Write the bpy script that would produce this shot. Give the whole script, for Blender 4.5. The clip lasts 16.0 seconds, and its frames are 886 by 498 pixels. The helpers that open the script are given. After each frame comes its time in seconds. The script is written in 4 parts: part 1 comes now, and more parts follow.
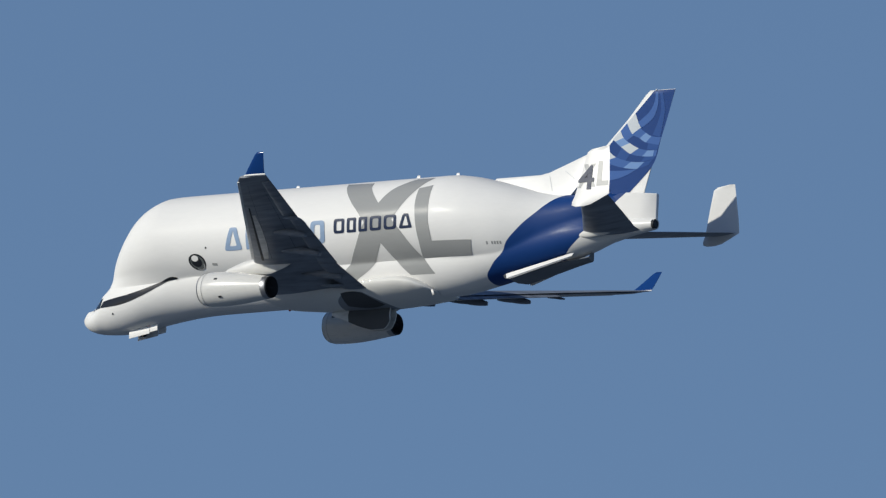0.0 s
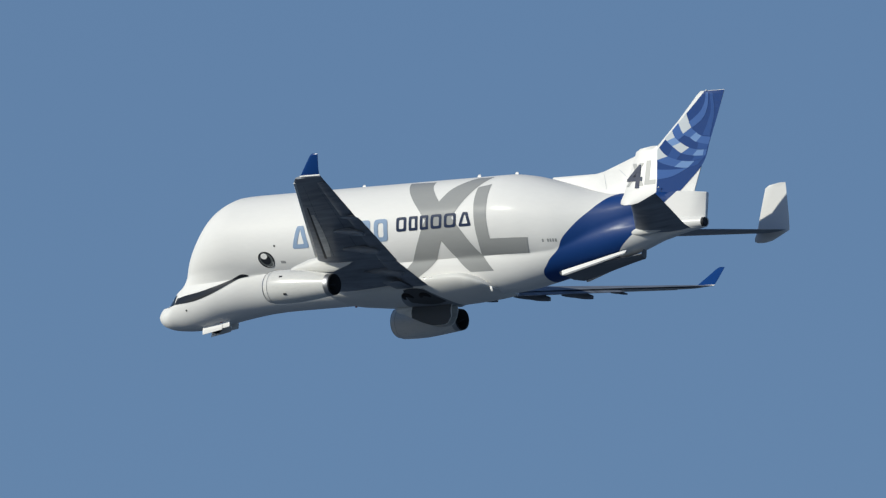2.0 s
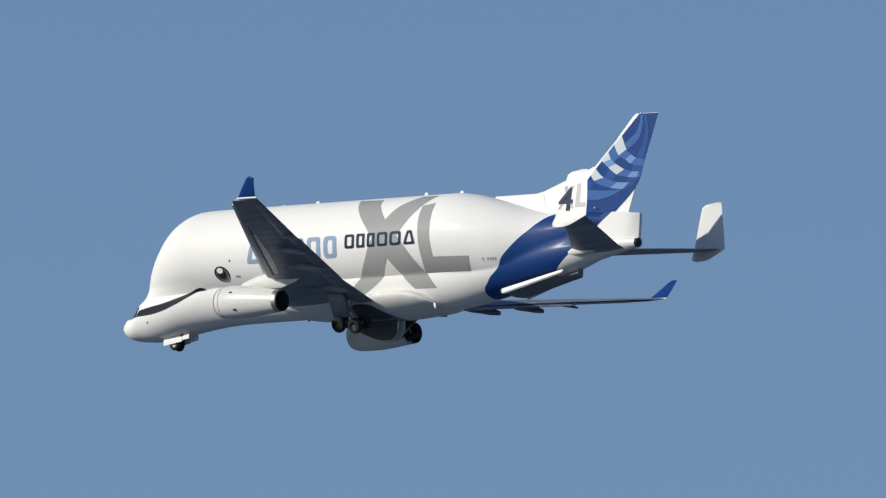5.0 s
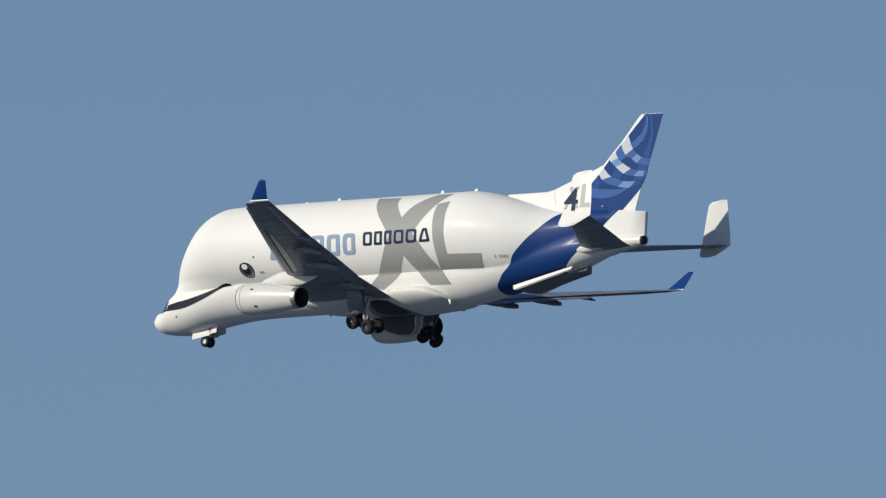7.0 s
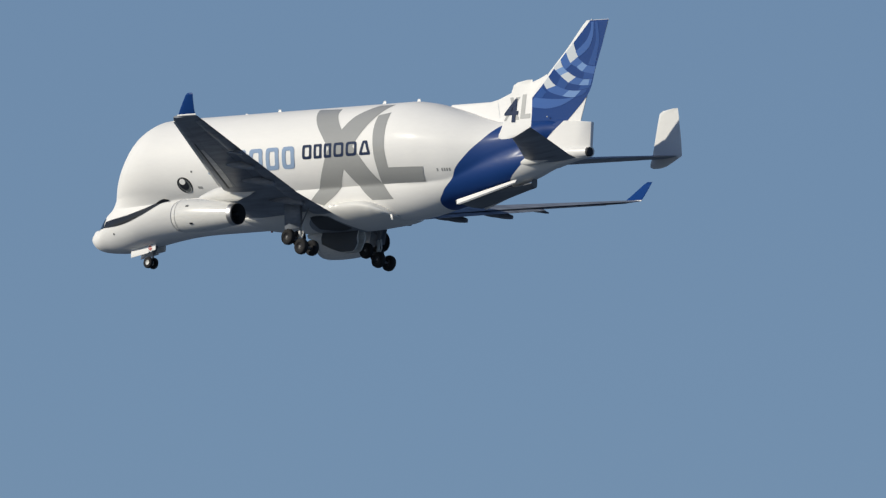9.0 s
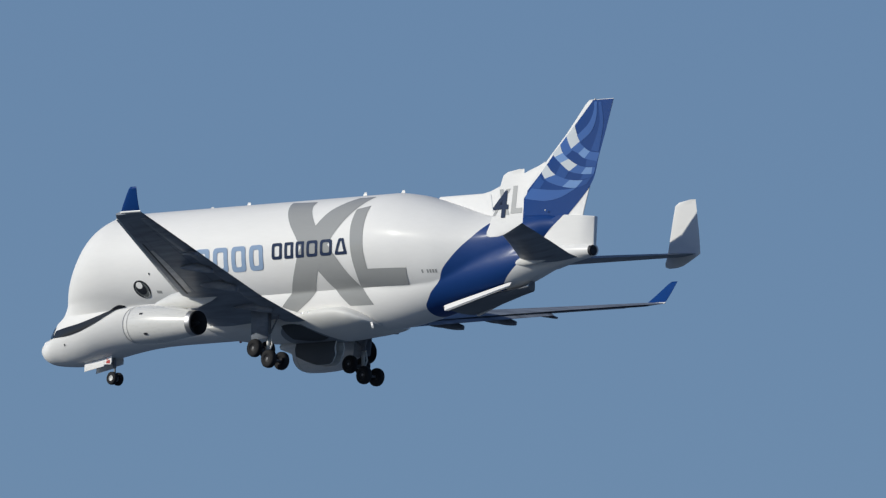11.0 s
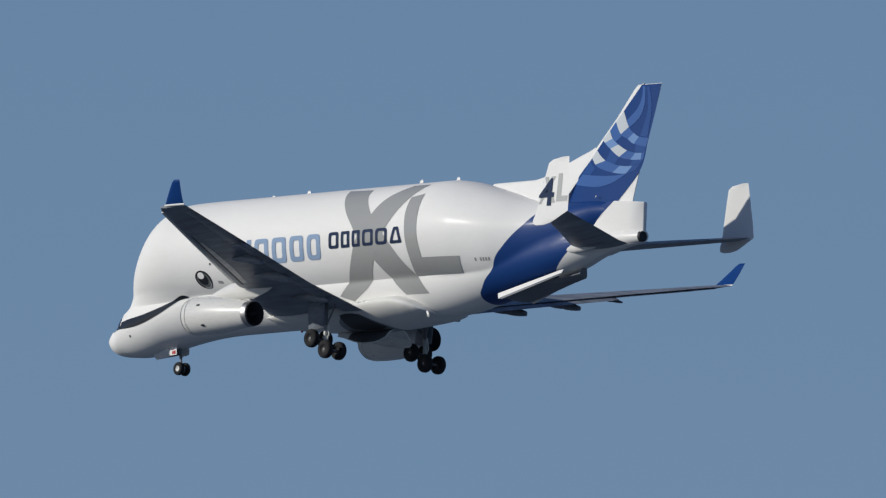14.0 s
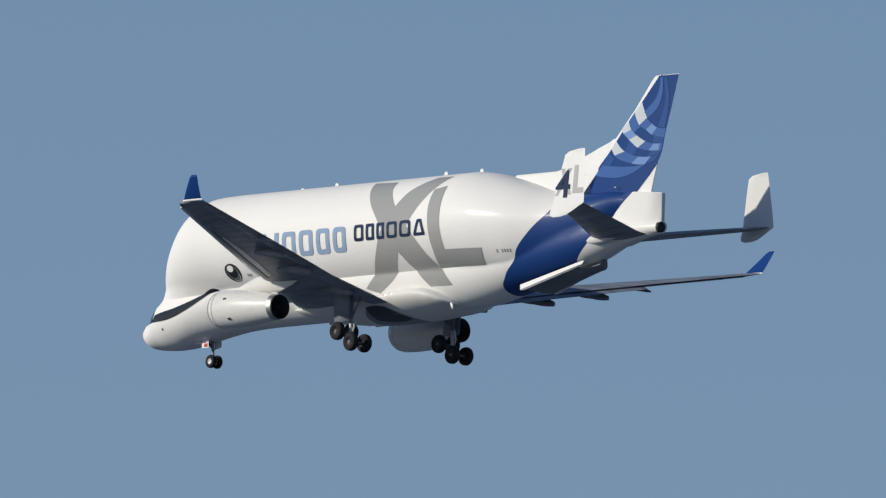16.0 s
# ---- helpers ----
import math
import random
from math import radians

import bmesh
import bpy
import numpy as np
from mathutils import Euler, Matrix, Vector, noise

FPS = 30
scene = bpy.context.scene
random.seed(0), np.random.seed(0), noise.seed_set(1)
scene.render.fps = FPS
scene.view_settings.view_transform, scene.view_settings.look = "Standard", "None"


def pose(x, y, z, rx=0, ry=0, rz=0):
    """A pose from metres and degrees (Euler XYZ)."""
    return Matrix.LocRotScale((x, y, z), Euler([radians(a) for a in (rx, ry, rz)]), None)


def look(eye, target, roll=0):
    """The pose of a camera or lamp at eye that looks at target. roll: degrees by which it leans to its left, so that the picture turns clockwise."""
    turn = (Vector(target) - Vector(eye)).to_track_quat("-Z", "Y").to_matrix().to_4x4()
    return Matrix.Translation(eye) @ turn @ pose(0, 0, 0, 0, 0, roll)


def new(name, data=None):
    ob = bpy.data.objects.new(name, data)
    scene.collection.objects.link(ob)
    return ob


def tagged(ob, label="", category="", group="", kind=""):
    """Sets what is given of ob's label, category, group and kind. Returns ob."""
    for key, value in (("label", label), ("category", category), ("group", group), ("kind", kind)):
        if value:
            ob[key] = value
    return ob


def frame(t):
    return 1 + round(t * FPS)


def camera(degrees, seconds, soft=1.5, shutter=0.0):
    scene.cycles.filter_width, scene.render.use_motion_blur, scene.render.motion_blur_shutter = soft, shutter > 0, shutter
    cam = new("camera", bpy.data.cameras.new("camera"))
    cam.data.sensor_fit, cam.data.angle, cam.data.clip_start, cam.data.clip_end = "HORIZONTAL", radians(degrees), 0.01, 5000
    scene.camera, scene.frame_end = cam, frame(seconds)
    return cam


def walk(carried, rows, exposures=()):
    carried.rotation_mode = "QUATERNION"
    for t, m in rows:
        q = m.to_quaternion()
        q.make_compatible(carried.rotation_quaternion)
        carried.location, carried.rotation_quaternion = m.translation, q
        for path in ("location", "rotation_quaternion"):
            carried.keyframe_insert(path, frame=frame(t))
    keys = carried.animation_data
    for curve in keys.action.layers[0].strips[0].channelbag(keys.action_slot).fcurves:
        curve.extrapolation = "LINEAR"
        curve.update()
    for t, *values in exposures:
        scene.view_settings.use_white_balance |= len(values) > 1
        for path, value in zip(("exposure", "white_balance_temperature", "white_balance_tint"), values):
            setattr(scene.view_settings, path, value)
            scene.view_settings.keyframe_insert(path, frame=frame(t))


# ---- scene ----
cam = camera(1.49724, 16.0, soft=1.3)
# a long lens on a stand in a field, panned by hand after the aircraft
walk(cam, [
    (0, pose(0, 0, 1.7, 100.34267, -2.86539, -144.36905)),
    (0.25, pose(0, 0, 1.7, 100.31696, -2.84037, -144.12945)),
    (0.5, pose(0, 0, 1.7, 100.29010, -2.82133, -143.88934)),
    (0.75, pose(0, 0, 1.7, 100.26110, -2.81305, -143.64107)),
    (1, pose(0, 0, 1.7, 100.22840, -2.81102, -143.39005)),
    (1.25, pose(0, 0, 1.7, 100.18733, -2.82950, -143.13779)),
    (1.5, pose(0, 0, 1.7, 100.13941, -2.86227, -142.88497)),
    (1.75, pose(0, 0, 1.7, 100.08605, -2.90114, -142.63644)),
    (2, pose(0, 0, 1.7, 100.02583, -2.94613, -142.39942)),
    (2.25, pose(0, 0, 1.7, 99.95679, -2.99121, -142.17771)),
    (2.5, pose(0, 0, 1.7, 99.87983, -3.04284, -141.96144)),
    (2.75, pose(0, 0, 1.7, 99.79501, -3.10866, -141.75455)),
    (3, pose(0, 0, 1.7, 99.70478, -3.17772, -141.55260)),
    (3.25, pose(0, 0, 1.7, 99.61148, -3.23933, -141.35178)),
    (3.5, pose(0, 0, 1.7, 99.51926, -3.29492, -141.14981)),
    (3.75, pose(0, 0, 1.7, 99.43311, -3.34320, -140.94278)),
    (4, pose(0, 0, 1.7, 99.34701, -3.38484, -140.72911)),
    (4.25, pose(0, 0, 1.7, 99.26233, -3.41940, -140.50927)),
    (4.5, pose(0, 0, 1.7, 99.17626, -3.44937, -140.28113)),
    (4.75, pose(0, 0, 1.7, 99.08195, -3.48469, -140.01743)),
    (5, pose(0, 0, 1.7, 98.98128, -3.50918, -139.73814)),
    (5.2, pose(0, 0, 1.7, 98.89751, -3.51394, -139.52911)),
    (5.43, pose(0, 0, 1.7, 98.79858, -3.51057, -139.32778)),
    (5.66, pose(0, 0, 1.7, 98.69730, -3.50087, -139.12819)),
    (5.89, pose(0, 0, 1.7, 98.59487, -3.48576, -138.93031)),
    (6.12, pose(0, 0, 1.7, 98.49252, -3.46619, -138.73414)),
    (6.35, pose(0, 0, 1.7, 98.39147, -3.44308, -138.53963)),
    (6.58, pose(0, 0, 1.7, 98.29293, -3.41738, -138.34677)),
    (6.81, pose(0, 0, 1.7, 98.19810, -3.39001, -138.15549)),
    (7.04, pose(0, 0, 1.7, 98.10822, -3.36191, -137.96575)),
    (7.27, pose(0, 0, 1.7, 98.02448, -3.33403, -137.77749)),
    (7.5, pose(0, 0, 1.7, 97.94811, -3.30731, -137.59064)),
    (7.75, pose(0, 0, 1.7, 97.87180, -3.27737, -137.39084)),
    (8, pose(0, 0, 1.7, 97.81128, -3.24115, -137.19511)),
    (8.25, pose(0, 0, 1.7, 97.76650, -3.19124, -137.01465)),
    (8.5, pose(0, 0, 1.7, 97.72515, -3.13234, -136.84434)),
    (8.75, pose(0, 0, 1.7, 97.64006, -3.06448, -136.67747)),
    (9, pose(0, 0, 1.7, 97.56215, -3.00468, -136.50566)),
    (9.2, pose(0, 0, 1.7, 97.60443, -2.97751, -136.35326)),
    (9.4, pose(0, 0, 1.7, 97.60163, -2.95779, -136.18611)),
    (9.6, pose(0, 0, 1.7, 97.57495, -2.94008, -136.01438)),
    (9.84, pose(0, 0, 1.7, 97.53186, -2.91891, -135.80998)),
    (10.09, pose(0, 0, 1.7, 97.48441, -2.89851, -135.59681)),
    (10.33, pose(0, 0, 1.7, 97.43672, -2.87934, -135.39193)),
    (10.57, pose(0, 0, 1.7, 97.38722, -2.85944, -135.18683)),
    (10.81, pose(0, 0, 1.7, 97.33623, -2.83769, -134.98151)),
    (11.06, pose(0, 0, 1.7, 97.28184, -2.81183, -134.76742)),
    (11.3, pose(0, 0, 1.7, 97.22874, -2.78278, -134.56169)),
    (11.5, pose(0, 0, 1.7, 97.18035, -2.74835, -134.38380)),
    (11.75, pose(0, 0, 1.7, 97.12757, -2.70179, -134.17648)),
    (12, pose(0, 0, 1.7, 97.07714, -2.65566, -133.97944)),
    (12.25, pose(0, 0, 1.7, 97.02353, -2.61528, -133.79019)),
    (12.5, pose(0, 0, 1.7, 96.97284, -2.57416, -133.60637)),
    (12.75, pose(0, 0, 1.7, 96.92907, -2.52596, -133.42475)),
    (13, pose(0, 0, 1.7, 96.89126, -2.47414, -133.24716)),
    (13.25, pose(0, 0, 1.7, 96.86132, -2.42029, -133.07469)),
    (13.5, pose(0, 0, 1.7, 96.83394, -2.36539, -132.90390)),
    (13.75, pose(0, 0, 1.7, 96.80616, -2.31173, -132.73508)),
    (14, pose(0, 0, 1.7, 96.77826, -2.25669, -132.56566)),
    (14.25, pose(0, 0, 1.7, 96.74965, -2.19618, -132.39208)),
    (14.5, pose(0, 0, 1.7, 96.72000, -2.13644, -132.21715)),
    (14.75, pose(0, 0, 1.7, 96.68879, -2.08203, -132.04229)),
    (15, pose(0, 0, 1.7, 96.65559, -2.03331, -131.86454)),
    (15.25, pose(0, 0, 1.7, 96.61941, -1.99250, -131.67980)),
    (15.5, pose(0, 0, 1.7, 96.58086, -1.95630, -131.48963)),
    (15.75, pose(0, 0, 1.7, 96.53995, -1.92363, -131.29503)),
    (16, pose(0, 0, 1.7, 96.49794, -1.89248, -131.09798)),
], exposures=[(0, -0.1, 6600, 16), (1.5, -0.07, 6560, 13), (2.5, -0.04, 6650, 15), (4, 0.04, 6700, 15), (5.2, 0.1, 6800, 17), (7.5, 0.0, 7000, 16), (8.5, -0.04, 7000, 17), (9.2, 0.0, 6880, 17), (11.3, -0.14, 6480, 17), (12.5, -0.15, 6480, 17), (14, -0.22, 6550, 18), (15, -0.1, 6700, 18), (16, -0.02, 6840, 18)])

# ---- light: low clear sun from ahead and to port of the aircraft, blue sky ----
SUN = Vector((0.465, 0.788, 0.402)).normalized()
world = bpy.data.worlds.new("sky")
scene.world = world
world.use_nodes = True
wn = world.node_tree
sky = wn.nodes.new("ShaderNodeTexSky")
sky.sky_type = "NISHITA"
sky.sun_disc = False
sky.sun_elevation = math.asin(SUN.z)
sky.sun_rotation = math.atan2(SUN.x, SUN.y)
sky.air_density, sky.dust_density, sky.ozone_density = 0.9, 0.3, 5.0
sky.altitude = 100
wn.links.new(sky.outputs[0], wn.nodes["Background"].inputs[0])
wn.nodes["Background"].inputs[1].default_value = 0.083
sun = new("sun", bpy.data.lights.new("sun", "SUN"))
sun.data.energy, sun.data.angle, sun.data.color = 3.5, radians(0.6), (0.975, 0.99, 0.86)
sun.matrix_world = look((0, 0, 900), Vector((0, 0, 900)) - SUN)


# ---- materials ----
def paint(name, color, rough=0.35, metal=0.0, coat=0.25, vary=0.06, grain=0.6, grime=0.0):
    """Sprayed paint: slow tone drift, fine dirt streaked along the airflow, faint waviness of the skin."""
    m = bpy.data.materials.new(name)
    m.use_nodes = True
    n, l = m.node_tree.nodes, m.node_tree.links
    b = n["Principled BSDF"]
    co = n.new("ShaderNodeTexCoord")
    mp = n.new("ShaderNodeMapping")
    mp.inputs["Scale"].default_value = (0.12, 0.5, 0.5)
    l.new(co.outputs["Object"], mp.inputs[0])
    big = n.new("ShaderNodeTexNoise")
    big.inputs["Scale"].default_value, big.inputs["Detail"].default_value = grain, 5
    l.new(mp.outputs[0], big.inputs["Vector"])
    fine = n.new("ShaderNodeTexNoise")
    fine.inputs["Scale"].default_value, fine.inputs["Detail"].default_value = 9.0, 4
    l.new(mp.outputs[0], fine.inputs["Vector"])
    add = n.new("ShaderNodeMath")
    add.operation = "MULTIPLY_ADD"
    l.new(fine.outputs[0], add.inputs[0])
    add.inputs[1].default_value = 0.4
    l.new(big.outputs[0], add.inputs[2])
    rmp = n.new("ShaderNodeMapRange")
    rmp.inputs["From Min"].default_value, rmp.inputs["From Max"].default_value = 0.4, 1.0
    rmp.inputs["To Min"].default_value, rmp.inputs["To Max"].default_value = 1 - vary - grime, 1 + vary * 0.4
    l.new(add.outputs[0], rmp.inputs[0])
    mul = n.new("ShaderNodeMix")
    mul.data_type, mul.blend_type = "RGBA", "MULTIPLY"
    mul.inputs["Factor"].default_value = 1.0
    mul.inputs["A"].default_value = (*color, 1)
    l.new(rmp.outputs[0], mul.inputs["B"])
    l.new(mul.outputs["Result"], b.inputs["Base Color"])
    rr = n.new("ShaderNodeMapRange")
    rr.inputs["To Min"].default_value, rr.inputs["To Max"].default_value = rough * 0.8, rough * 1.25
    l.new(fine.outputs[0], rr.inputs[0])
    l.new(rr.outputs[0], b.inputs["Roughness"])
    b.inputs["Metallic"].default_value = metal
    b.inputs["Specular IOR Level"].default_value = 0.3
    b.inputs["Coat Weight"].default_value = coat
    b.inputs["Coat Roughness"].default_value = 0.1
    bump = n.new("ShaderNodeBump")
    bump.inputs["Strength"].default_value, bump.inputs["Distance"].default_value = 0.12, 0.02
    l.new(big.outputs[0], bump.inputs["Height"])
    l.new(bump.outputs[0], b.inputs["Normal"])
    return m


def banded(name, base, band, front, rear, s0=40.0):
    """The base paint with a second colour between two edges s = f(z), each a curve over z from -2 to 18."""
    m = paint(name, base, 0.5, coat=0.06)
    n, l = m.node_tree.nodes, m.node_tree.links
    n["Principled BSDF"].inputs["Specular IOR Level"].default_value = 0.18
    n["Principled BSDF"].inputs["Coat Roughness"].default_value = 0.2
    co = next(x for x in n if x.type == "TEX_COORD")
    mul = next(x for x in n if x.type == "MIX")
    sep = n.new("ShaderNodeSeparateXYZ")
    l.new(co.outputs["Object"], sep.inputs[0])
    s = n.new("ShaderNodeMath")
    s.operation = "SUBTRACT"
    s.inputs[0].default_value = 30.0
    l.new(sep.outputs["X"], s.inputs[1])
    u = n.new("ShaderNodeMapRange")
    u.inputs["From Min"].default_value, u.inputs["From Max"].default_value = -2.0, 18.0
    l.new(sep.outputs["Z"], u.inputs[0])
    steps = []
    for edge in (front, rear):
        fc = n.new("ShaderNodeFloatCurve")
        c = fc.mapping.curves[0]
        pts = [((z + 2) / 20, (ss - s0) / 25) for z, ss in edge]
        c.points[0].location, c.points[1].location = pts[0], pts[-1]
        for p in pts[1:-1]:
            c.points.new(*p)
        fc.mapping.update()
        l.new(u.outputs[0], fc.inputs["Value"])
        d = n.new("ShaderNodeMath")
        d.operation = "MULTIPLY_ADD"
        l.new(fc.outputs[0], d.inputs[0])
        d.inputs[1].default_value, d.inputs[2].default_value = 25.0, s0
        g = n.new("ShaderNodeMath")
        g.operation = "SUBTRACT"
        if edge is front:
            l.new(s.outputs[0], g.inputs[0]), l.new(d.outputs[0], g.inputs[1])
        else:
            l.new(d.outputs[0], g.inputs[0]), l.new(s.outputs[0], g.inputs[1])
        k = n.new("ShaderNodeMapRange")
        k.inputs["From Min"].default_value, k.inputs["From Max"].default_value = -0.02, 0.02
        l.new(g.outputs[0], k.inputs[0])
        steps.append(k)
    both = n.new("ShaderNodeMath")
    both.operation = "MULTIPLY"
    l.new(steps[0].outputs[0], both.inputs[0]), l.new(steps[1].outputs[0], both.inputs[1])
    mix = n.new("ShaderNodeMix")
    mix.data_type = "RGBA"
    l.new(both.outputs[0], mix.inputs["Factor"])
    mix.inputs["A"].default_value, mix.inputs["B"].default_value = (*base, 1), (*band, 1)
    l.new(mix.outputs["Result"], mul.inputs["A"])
    return m


WHITE_C, BLUE_C = (0.80, 0.79, 0.77), (0.006, 0.046, 0.195)
WHITE = paint("white gloss paint", WHITE_C, 0.3, coat=0.0)
WHITE_WORN = paint("weathered white paint", (0.74, 0.73, 0.70), 0.28, vary=0.10, grime=0.06, coat=0.4)
BLUE = paint("deep blue paint", BLUE_C, 0.16, coat=0.0)
BLUE_MID = paint("mid blue paint", (0.05, 0.125, 0.35), 0.14, coat=0.0)
BLUE_LIGHT = paint("light blue paint", (0.165, 0.29, 0.54), 0.14, coat=0.0)
BLUE_DIM = paint("dim blue paint", (0.024, 0.078, 0.26), 0.14, coat=0.0)
FIN_BLUE = paint("fin blue paint", (0.012, 0.05, 0.195), 0.14, coat=0.0)
PALE = paint("pale grey blue paint", (0.56, 0.60, 0.63), 0.14, coat=0.0)
EYE_GREY = paint("dark grey paint", (0.11, 0.12, 0.12), 0.2, coat=0.0)
BAY = paint("bay grey", (0.07, 0.075, 0.08), 0.6, coat=0.0)
PLATE_GREY = paint("light grey paint", (0.40, 0.405, 0.40), 0.35, coat=0.0)
GREY = paint("mid grey paint", (0.34, 0.345, 0.34), 0.18, coat=0.0)
TITLE_BLUE = paint("title light blue paint", (0.26, 0.36, 0.51), 0.18, coat=0.0)
NAVY = paint("navy paint", (0.022, 0.035, 0.075), 0.18, coat=0.0)
DARK = paint("dark marking paint", (0.018, 0.02, 0.025), 0.2, coat=0.0)
WING_GREY = paint("wing light grey paint", (0.245, 0.275, 0.325), 0.42, vary=0.45, grime=0.12, grain=2.2, coat=0.0)
BELLY_GREY = paint("belly grey paint", (0.19, 0.205, 0.23), 0.5, vary=0.2, grime=0.15, grain=1.4, coat=0.0)
PALE_PANEL = paint("pale grey panel paint", (0.72, 0.71, 0.68), 0.35, vary=0.25, grime=0.2, grain=3.0, coat=0.0)
METAL_BRIGHT = paint("polished metal", (0.9, 0.9, 0.9), 0.2, metal=1.0, coat=0.0)
METAL = paint("bare nozzle metal", (0.42, 0.42, 0.43), 0.45, metal=1.0, coat=0.0)
# also colours the painted slat shadow under the wing
SOOT = paint("sooty dark metal", (0.036, 0.038, 0.044), 0.6, metal=0.4, coat=0.0)
RUBBER = paint("tyre rubber", (0.018, 0.018, 0.02), 0.85, coat=0.0)
STEEL = paint("gear leg steel paint", (0.20, 0.20, 0.21), 0.45, coat=0.0)
BRIGHT_STEEL = paint("bright brace paint", (0.62, 0.62, 0.60), 0.35, coat=0.0)
HUB = paint("wheel hub grey", (0.03, 0.03, 0.034), 0.55, coat=0.0)
RED = paint("red marking paint", (0.45, 0.04, 0.03), 0.4)
GLASS = paint("cockpit glass", (0.02, 0.03, 0.04), 0.08, coat=1.0)
UPPER_SKIN = banded("white skin with blue tail band", WHITE_C, BLUE_C,
                    [(-2, 46.6), (-0.6, 45.2), (0.1, 44.75), (0.6, 44.8), (1.3, 45.5), (1.7, 45.9), (2.5, 46.87), (3.4, 47.5), (4.2, 48.33), (5.1, 49.32), (5.85, 50.25), (6.55, 50.98), (7.26, 51.8), (8.2, 53.6), (18, 60)],
                    [(-2, 53.0), (1.5, 52.35), (2.0, 52.65), (2.4, 53.1), (3.1, 54.05), (3.8, 54.95), (5.0, 55.9), (5.6, 56.4), (6.4, 57.3), (7.3, 58.5), (8, 59.2), (10, 61), (18, 62)])
# the grey band paints the shade of wing and gear onto the fairing's underside
BELLY_SHADE_SKIN = banded("white skin with painted belly shade", (0.74, 0.73, 0.70), (0.26, 0.28, 0.31),
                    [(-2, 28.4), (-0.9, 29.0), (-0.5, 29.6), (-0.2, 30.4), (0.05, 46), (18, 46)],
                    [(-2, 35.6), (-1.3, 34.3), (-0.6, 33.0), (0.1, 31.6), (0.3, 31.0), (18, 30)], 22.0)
LEAF = paint("hazy land", (0.085, 0.12, 0.165), 0.9, coat=0.0, vary=0.4, grain=0.02)


# ---- helpers of shape: s metres aft of the nose tip, y to port, z up ----
def V(s, y, z):
    return Vector((30.0 - s, y, z))


def part(name, bm, material, parent, label="", at=None, smooth=True):
    """Links a bmesh as one mesh under a thing or part. at: its own origin, in the same space as its vertices."""
    bmesh.ops.recalc_face_normals(bm, faces=bm.faces)
    if at is not None:
        bmesh.ops.translate(bm, verts=bm.verts, vec=-Vector(at))
    me = bpy.data.meshes.new(name)
    bm.to_mesh(me)
    bm.free()
    for mt in (material if isinstance(material, (list, tuple)) else (material,)):
        me.materials.append(mt)
    for p in me.polygons:
        p.use_smooth = smooth
    ob = new(name, me)
    ob.parent = parent
    if at is not None:
        ob.location = Vector(at)
    return tagged(ob, label=label)


def loft(rings, closed=True, cap=(True, True), bm=None, mat=0):
    """A skin over rings of equally many points."""
    bm = bm or bmesh.new()
    vs = [[bm.verts.new(p) for p in r] for r in rings]
    n = len(rings[0])
    for a, b in zip(vs, vs[1:]):
        for i in range(n if closed else n - 1):
            j = (i + 1) % n
            f = bm.faces.new((a[i], a[j], b[j], b[i]))
            f.material_index = mat
    for end, on in ((vs[0], cap[0]), (vs[-1], cap[1])):
        if on and closed:
            bm.faces.new(end).material_index = mat
    return bm


def sharp(ob, degrees=35):
    """Keeps edges steeper than that crisp under smooth shading."""
    me = ob.data
    bm = bmesh.new()
    bm.from_mesh(me)
    for e in bm.edges:
        if len(e.link_faces) == 2 and e.calc_face_angle(0) > radians(degrees):
            e.smooth = False
    bm.to_mesh(me)
    bm.free()
    return ob


def tab(*pairs):
    """A smooth curve through (x, value) pairs, monotone between them."""
    xs, ys = [float(p[0]) for p in pairs], [float(p[1]) for p in pairs]
    d = [(ys[i + 1] - ys[i]) / (xs[i + 1] - xs[i]) for i in range(len(xs) - 1)]
    m = [d[0]] + [0 if a * b <= 0 else 2 * a * b / (a + b) for a, b in zip(d, d[1:])] + [d[-1]]

    def value(x):
        if x <= xs[0]:
            return ys[0]
        if x >= xs[-1]:
            return ys[-1]
        i = max(k for k in range(len(xs) - 1) if xs[k] <= x)
        h = xs[i + 1] - xs[i]
        t = (x - xs[i]) / h
        return (ys[i] * (1 + 2 * t) * (1 - t) ** 2 + m[i] * h * t * (1 - t) ** 2
                + ys[i + 1] * t * t * (3 - 2 * t) - m[i + 1] * h * t * t * (1 - t))
    return value


# ---- the lines of the hull ----
UZ, UR = 5.78, 4.4
brow = tab((0.4, 1.5), (0.9, 2.05), (2.5, 2.95), (4.4, 3.6), (6.3, 4.65), (8.1, 6.0), (9.25, 7.6), (9.93, 9.6), (10.18, 12))
crown_head = tab((1.5, 0.4), (2.05, 0.9), (2.95, 2.5), (3.6, 4.4), (4.65, 6.3), (6.0, 8.1), (7.6, 9.25), (9.6, 9.93), (12, 10.18))
crown_tail = tab((12, 10.18), (40, 10.18), (42.2, 9.93), (44.5, 9.42), (47, 8.72), (49.4, 8.02), (51.4, 7.68), (54, 7.62), (56, 7.58), (57.6, 7.3), (58.6, 6.7), (60, 5.2), (62.0, 4.9))
girth = tab((12, 4.4), (40, 4.4), (42.5, 4.22), (45, 3.8), (46.5, 3.47), (48, 3.05), (50, 2.5), (52, 2.08), (53.5, 1.82), (55, 1.46), (56, 1.12), (57, 0.76), (58.5, 0.45), (60, 0.45), (62.0, 0.3))
